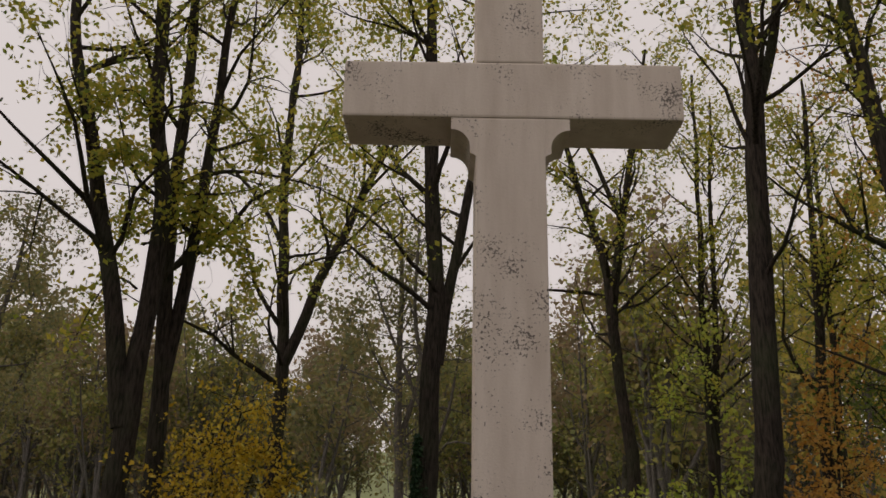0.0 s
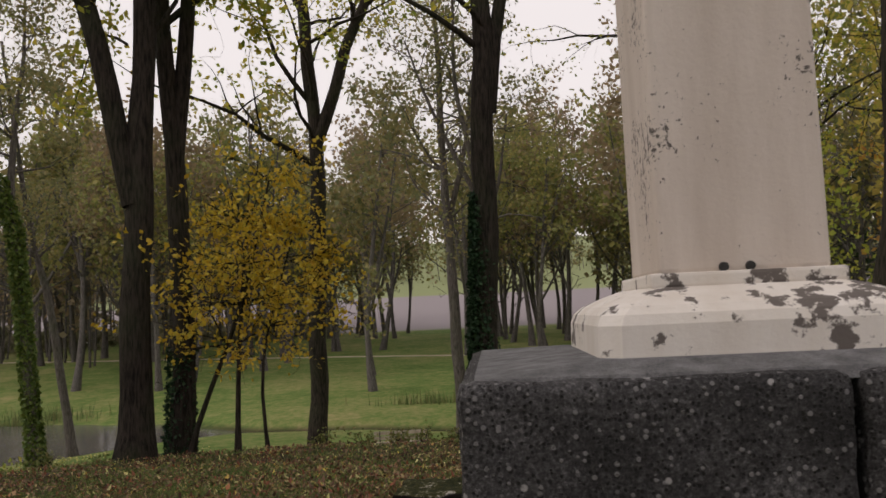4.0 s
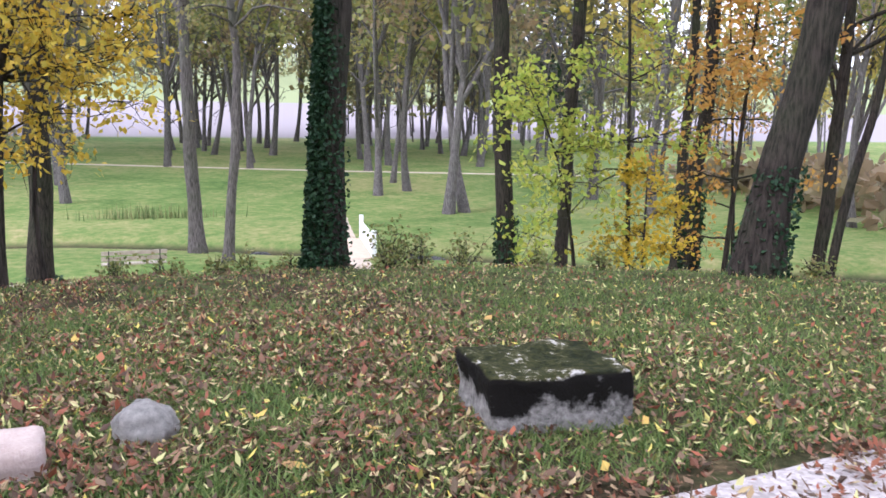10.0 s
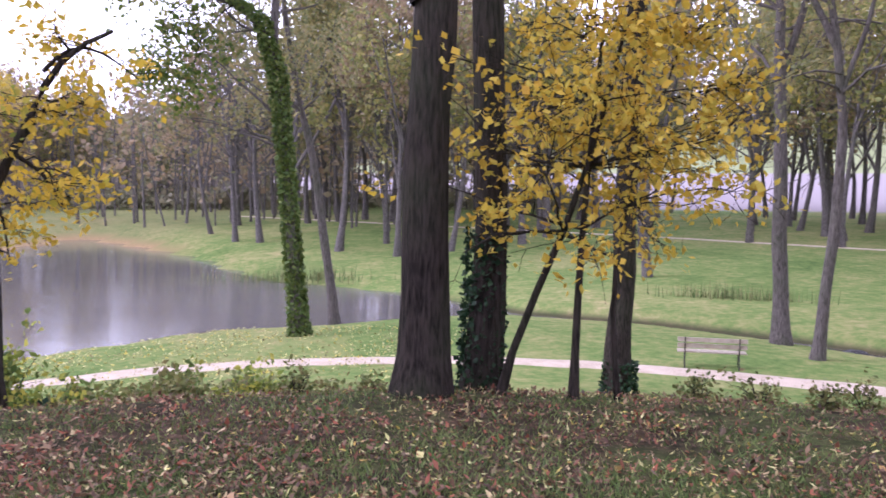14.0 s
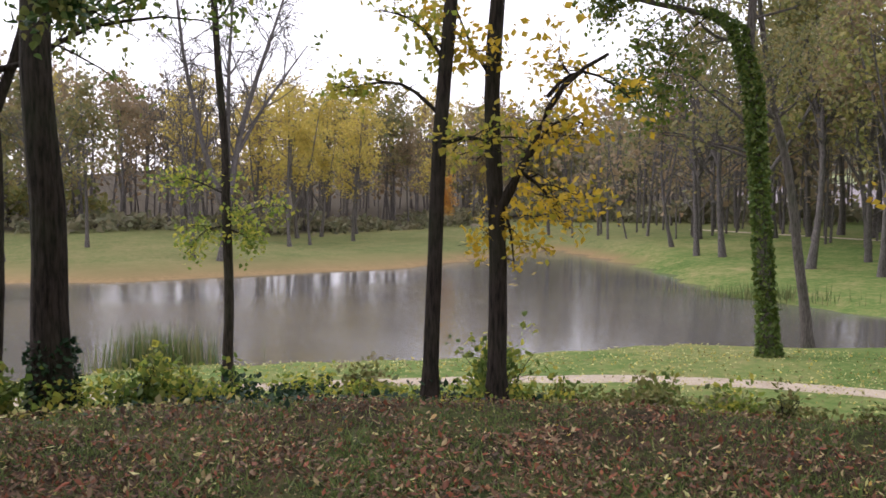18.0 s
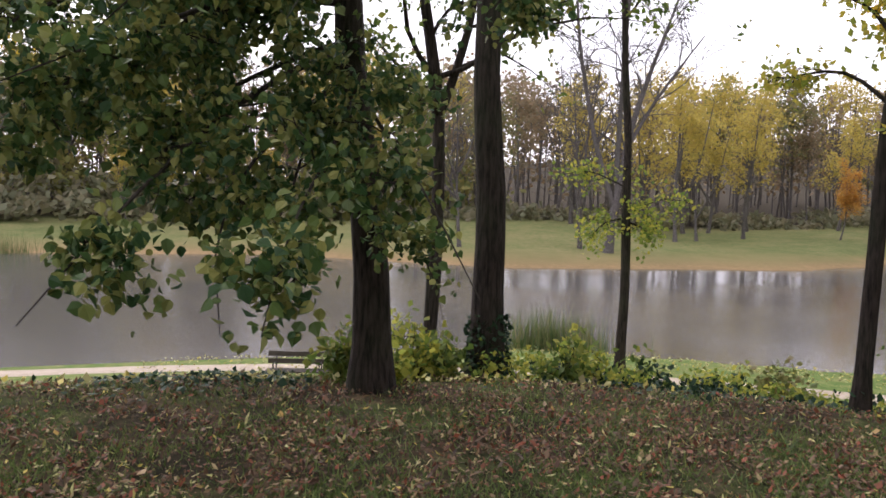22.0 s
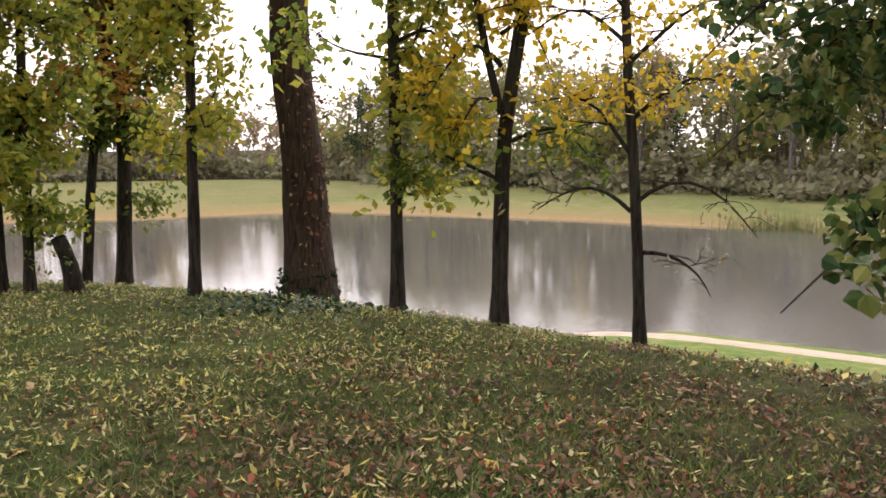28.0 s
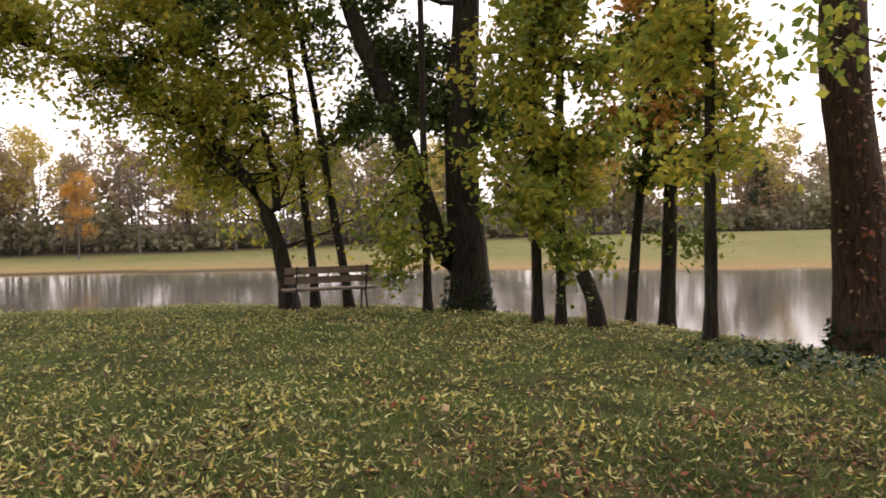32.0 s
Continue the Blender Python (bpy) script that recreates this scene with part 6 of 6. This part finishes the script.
def far_wood(seed, n, x, y, h, leaf, label, per=22):
    """A deep wood far off: trunks with limbs, and their thin leaves, too many to count."""
    rng = np.random.default_rng(seed)
    px, py = rng.uniform(*x, n), rng.uniform(*y, n)
    foot = np.column_stack([px, py, ground_z(px, py) - 0.2])
    tall_to = rng.uniform(*h, n)
    lean = rng.normal(0, 0.05, (n, 2)) * tall_to[:, None]
    top = foot + np.column_stack([lean, tall_to])
    mid = foot + (top - foot) * 0.5 + rng.normal(0, 0.25, (n, 3)) * (1, 1, 0)
    r = tall_to * rng.uniform(0.005, 0.0095, n)
    sets = [sticks(foot, mid, r * 1.2, r * 0.75, 5), sticks(mid, top, r * 0.75, r * 0.12, 4)]
    m = 11
    f = rng.uniform(0.14, 0.95, (n, m))
    start = np.where((f < 0.5)[..., None], foot[:, None] + (mid - foot)[:, None] * (f * 2)[..., None], mid[:, None] + (top - mid)[:, None] * (f * 2 - 1)[..., None]).reshape(-1, 3)
    a, long = rng.uniform(0, 2 * np.pi, n * m), (tall_to[:, None] * 0.24 * (1.25 - f)).ravel() * rng.uniform(0.5, 1.2, n * m)
    end = start + np.column_stack([np.cos(a) * long, np.sin(a) * long, long * rng.uniform(0.4, 1.3, n * m)])
    sets.append(sticks(start, end, np.repeat(r, m) * 0.35, np.repeat(r, m) * 0.06, 3))
    for _ in range(2):
        q = start + (end - start) * rng.uniform(0.4, 0.9, (n * m, 1))
        e = q + rng.normal(0, 0.3, (n * m, 3)) * long[:, None] + (0, 0, 0.25)
        sets.append(sticks(q, e, np.repeat(r, m) * 0.12, np.repeat(r, m) * 0.04, 3))
    v, fc = join_tubes(sets)
    tagged(new("distant_wood", mesh_of("distant_wood", v, fc, bark_far)), label, "wood", kind="stuff")
    c = np.repeat(start + (end - start) * rng.uniform(0.4, 1.1, (n * m, 1)), per // 2, 0)
    keep = np.repeat(rng.uniform(0, 1, n * m) < 0.75, per // 2)
    c = (c + rng.normal(0, 0.5, c.shape))[keep]
    v, fc = leaves_at(rng, c, 0.72, 0.2, 0.42)
    tagged(new("distant_foliage", mesh_of("distant_foliage", v, fc, leaf)), "thin autumn leaves of " + label, "foliage", kind="stuff")


far_wood(1, 270, (-134, -102), (-30, 128), (15, 21), leaf_brown, "grey and brown wood beyond the pond", 18)
far_wood(2, 130, (-130, -101), (-95, -25), (13, 18), leaf_olive, "olive wood on the pond's far bank", 34)
far_wood(3, 270, (-135, 75), (-134, -105), (10, 16), leaf_brown, "grey wood along the far bank", 34)
far_wood(4, 190, (-110, 100), (192, 290), (12, 18), leaf_olive, "dark wood on the hill beyond the field")
far_wood(5, 150, (-122, -20), (104, 136), (14, 20), leaf_olive, "olive and brown wood behind the meadow", 30)
far_wood(7, 60, (-76, -30), (78, 104), (13, 19), leaf_brown, "brown wood beyond the cove", 12)
far_wood(6, 110, (14, 80), (84, 130), (14, 20), leaf_olive, "olive wood beyond the footbridge", 34)
thicket(6, 9000, ((-106, -100), (-106, 24)), -10, 7.0, leaf_hedge, "grey-green thicket under the pond's far woods")
thicket(1, 9000, ((-106, -100), (-106, 120)), -14, 3.2, leaf_hedge, "brownish-green thicket under the far woods")
thicket(7, 14000, ((-114, -100), (-114, 40)), -12, 13.0, leaf_far_green, "yellow-green undergrowth deep in the far woods")
thicket(2, 19000, ((-130, -100), (80, -108)), -12, 7.5, leaf_hedge, "grey-green thicket along the far bank")
thicket(3, 7000, ((-95, 96), (-20, 112)), 12, 5.0, leaf_hedge, "brown thicket behind the grove")
thicket(4, 7000, ((20, -10), (34, 60)), -14, 3.0, leaf_brown, "thicket under the woods")
thicket(5, 3000, ((-120, 200), (100, 200)), 90, 4.0, leaf_olive, "hedgerows on the hill beyond the field")


# ---- reeds, grass and fallen leaves ----
def blades(name, rng, x, y, z, tall_to, wide, lean, material, label, category):
    n = len(x)
    a, h = rng.uniform(0, 2 * np.pi, n), tall_to * rng.uniform(0.45, 1.1, n)
    side = np.stack([np.cos(a), np.sin(a), np.zeros(n)], 1) * (wide * rng.uniform(0.6, 1.4, n))[:, None]
    tip = rng.normal(0, lean, (n, 3)) * h[:, None]
    tip[:, 2] = h
    base = np.stack([x, y, z], 1)
    v = np.stack([base - side, base + side, base + tip], 1).reshape(-1, 3)
    tagged(new(name, mesh_of(name, v, np.arange(3 * n).reshape(-1, 3), material)), label, category, kind="stuff")


def reeds(x, y, spread, n, seed, h=1.5):
    rng = np.random.default_rng(seed)
    px, py = x + rng.normal(0, spread[0], n), y + rng.normal(0, spread[1], n)
    blades("reeds", rng, px, py, np.maximum(ground_z(px, py), WATER - 0.05), h, 0.02, 0.12, reed_blades, "green and straw-coloured reeds at the water's edge", "reeds")


reeds(-29.2, 17.0, (0.4, 0.95), 650, 1)
reeds(-71.5, -12, (0.5, 2.5), 700, 2, 1.9)
reeds(-27.5, 49.6, (2.5, 0.4), 500, 3, 1.0)
reeds(-3.5, 46.4, (1.6, 0.3), 300, 4, 0.8)


def mound_points(rng, n, inner=0.0):
    """Places over the mound's top, denser where the walk leads."""
    r = 16 * np.sqrt(rng.uniform(0, 1, n))
    a = rng.uniform(0, 2 * np.pi, n)
    m = n // 2
    x, y = -2 + r * np.cos(a), 4 + r * np.sin(a)
    x[:m], y[:m] = -3.6 + rng.normal(0, 3.8, m), 7.2 + rng.normal(0, 3.6, m)
    return x, y


def fallen(name, seed, n, size, slim, material, label, keep):
    rng = np.random.default_rng(seed)
    x, y = mound_points(rng, n)
    drift = np.sin(x * 2.3 + np.sin(y * 1.7) * 2 + seed) * np.sin(y * 2.6 + np.cos(x * 1.1) * 2) * (0.45 if seed == 2 else 0.7) + 0.2 * np.sin(x * 6.1 + y * 2.7) * np.sin(y * 5.3 - x * 1.9) + (0.6 if seed == 2 else 0.5)
    k = keep(rng, x, y) & (rng.uniform(0, 1, n) < drift)
    x, y = x[k], y[k]
    c = np.stack([x, y, ground_z(x, y) + rng.uniform(0.012, 0.06, len(x))], 1)
    v, f = leaves_at(rng, c, size * rng.uniform(0.5, 1.25, len(x)), 0.0, slim, 0.8)
    tagged(new(name, mesh_of(name, v, f, material)), label, "fallen leaves", kind="stuff")


def off_stone(x, y):
    return ~((np.abs(x - 0.375) < 0.8) & (np.abs(y - 4.75) < 0.95))


def in_ring(x, y):
    d, a = np.hypot(x - 0.4, y - 4.75), np.arctan2(y - 4.75, x - 0.4)
    a = np.where(a < -0.5 * np.pi, a + 2 * np.pi, a)
    return np.abs(d - ring_radius(a)) + 0.12 * np.sin(a * 31 + d * 9) + 0.08 * np.sin(a * 77) < 0.5


def brown_side(rng, x, y):
    """Brown litter lies to the north and west, thinner on the gravel."""
    lush = np.where((x > -0.6) & (y > 7), 0.6, 1.0)
    w = lush * np.clip((y + 0.35 * np.abs(x) - 1.5) / 6, 0.12, 1) * np.where(in_ring(x, y), 0.85, 1.0)
    return (rng.uniform(0, 1, len(x)) < w) & off_stone(x, y)


def pale_side(rng, x, y):
    w = np.where((x < -6) & (y > 2.5), 0.35, 1.0) * np.clip((9 - y) / 9, 0.15, 1) * np.where(in_ring(x, y), 0.25, 1.0)
    return (rng.uniform(0, 1, len(x)) < w) & off_stone(x, y)


fallen("fallen_leaves", 1, 270000, 0.056, 0.25, leaf_litter, "brown and russet fallen leaves on the grass", brown_side)
fallen("fallen_leaves", 2, 390000, 0.056, 0.17, leaf_litter_pale, "pale yellow-green fallen leaves on the grass", pale_side)
def slope_points(rng, n):
    return rng.uniform(-29, -11, n), rng.uniform(4, 34, n)


fallen("fallen_leaves", 3, 4200, 0.066, 0.34, leaf_accent, "bright yellow and orange leaves scattered on the grass", lambda rng, x, y: off_stone(x, y) & ~in_ring(x, y))
fallen("fallen_leaves", 4, 90000, 0.035, 0.3, leaf_litter, "crumbled brown leaf fragments on the ground", brown_side)
rng = np.random.default_rng(18)
a = rng.uniform(-1.2, 3.6, 110)
off = ring_radius(a) + rng.uniform(-0.5, 0.5, len(a))
cx, cy = np.repeat(0.4 + off * np.cos(a), 26) + rng.normal(0, 0.075, 26 * len(a)), np.repeat(4.75 + off * np.sin(a), 26) + rng.normal(0, 0.06, 26 * len(a))
k = off_stone(cx, cy)
cx, cy = cx[k], cy[k]
v, f = leaves_at(rng, np.stack([cx, cy, ground_z(cx, cy) + rng.uniform(0.03, 0.075, len(cx))], 1), 0.05, 0.0, 0.27, 0.8)
tagged(new("fallen_leaves", mesh_of("fallen_leaves", v, f, leaf_litter)), "brown leaf clumps blown together on the gravel", "fallen leaves", kind="stuff")
rng = np.random.default_rng(17)
lx, ly = slope_points(rng, 22000)
k = (shore(lx, ly) > 0.6) & (np.sin(lx * 1.1) * np.sin(ly * 0.8) > rng.uniform(-1.4, 1, len(lx)))
lx, ly = lx[k], ly[k]
v, f = leaves_at(rng, np.stack([lx, ly, ground_z(lx, ly) + 0.05], 1), 0.085, 0.0, 0.36, 0.8)
tagged(new("fallen_leaves", mesh_of("fallen_leaves", v, f, leaf_litter_pale)), "yellowish fallen leaves on the grassy slope to the pond", "fallen leaves", kind="stuff")
rng = np.random.default_rng(7)
gx, gy = mound_points(rng, 400000)
clump = np.sin(gx * 1.9 + np.sin(gy * 1.3) * 1.7) * np.sin(gy * 2.1 + np.cos(gx * 0.9) * 1.5)
k = (rng.uniform(-1, 1, len(gx)) < clump + 0.62 + 0.45 * ((gx > -3.5) & (gy < 12.5)) - 0.55 * np.clip((-gx - 4) / 4, 0, 1) * np.clip((gy - 2) / 5, 0, 1) - 0.5 * np.clip((gy - 11) / 3, 0, 1) * (gx < 1.5)) & off_stone(gx, gy) & ~in_ring(gx, gy)
gx, gy = gx[k], gy[k]
blades("grass", rng, gx, gy, ground_z(gx, gy) - 0.005, 0.075, 0.006, 0.7, grass_blades, "short uneven green grass on the mound", "grass")


def ground_ivy(x, y, sx, sy, n, seed, slant=0.0):
    rng = np.random.default_rng(seed)
    px, py = x + rng.normal(0, sx, n), y + rng.normal(0, sy, n)
    py = py + slant * (px - x)
    v, f = leaves_at(rng, np.stack([px, py, ground_z(px, py) + rng.uniform(0.01, 0.09, n)], 1), 0.075, 0.0, 0.42, 0.6)
    tagged(new("ground_ivy", mesh_of("ground_ivy", v, f, leaf_ivy)), "dark green ivy creeping over the ground", "ivy", kind="stuff")


ground_ivy(-0.2, 6.8, 0.28, 0.06, 360, 1, 0.2)
ground_ivy(-11.5, 6.2, 0.5, 0.6, 500, 2)
ground_ivy(-11.4, 12.2, 0.7, 1.2, 900, 3)
ground_ivy(-10.8, -1.2, 0.6, 0.6, 700, 4)
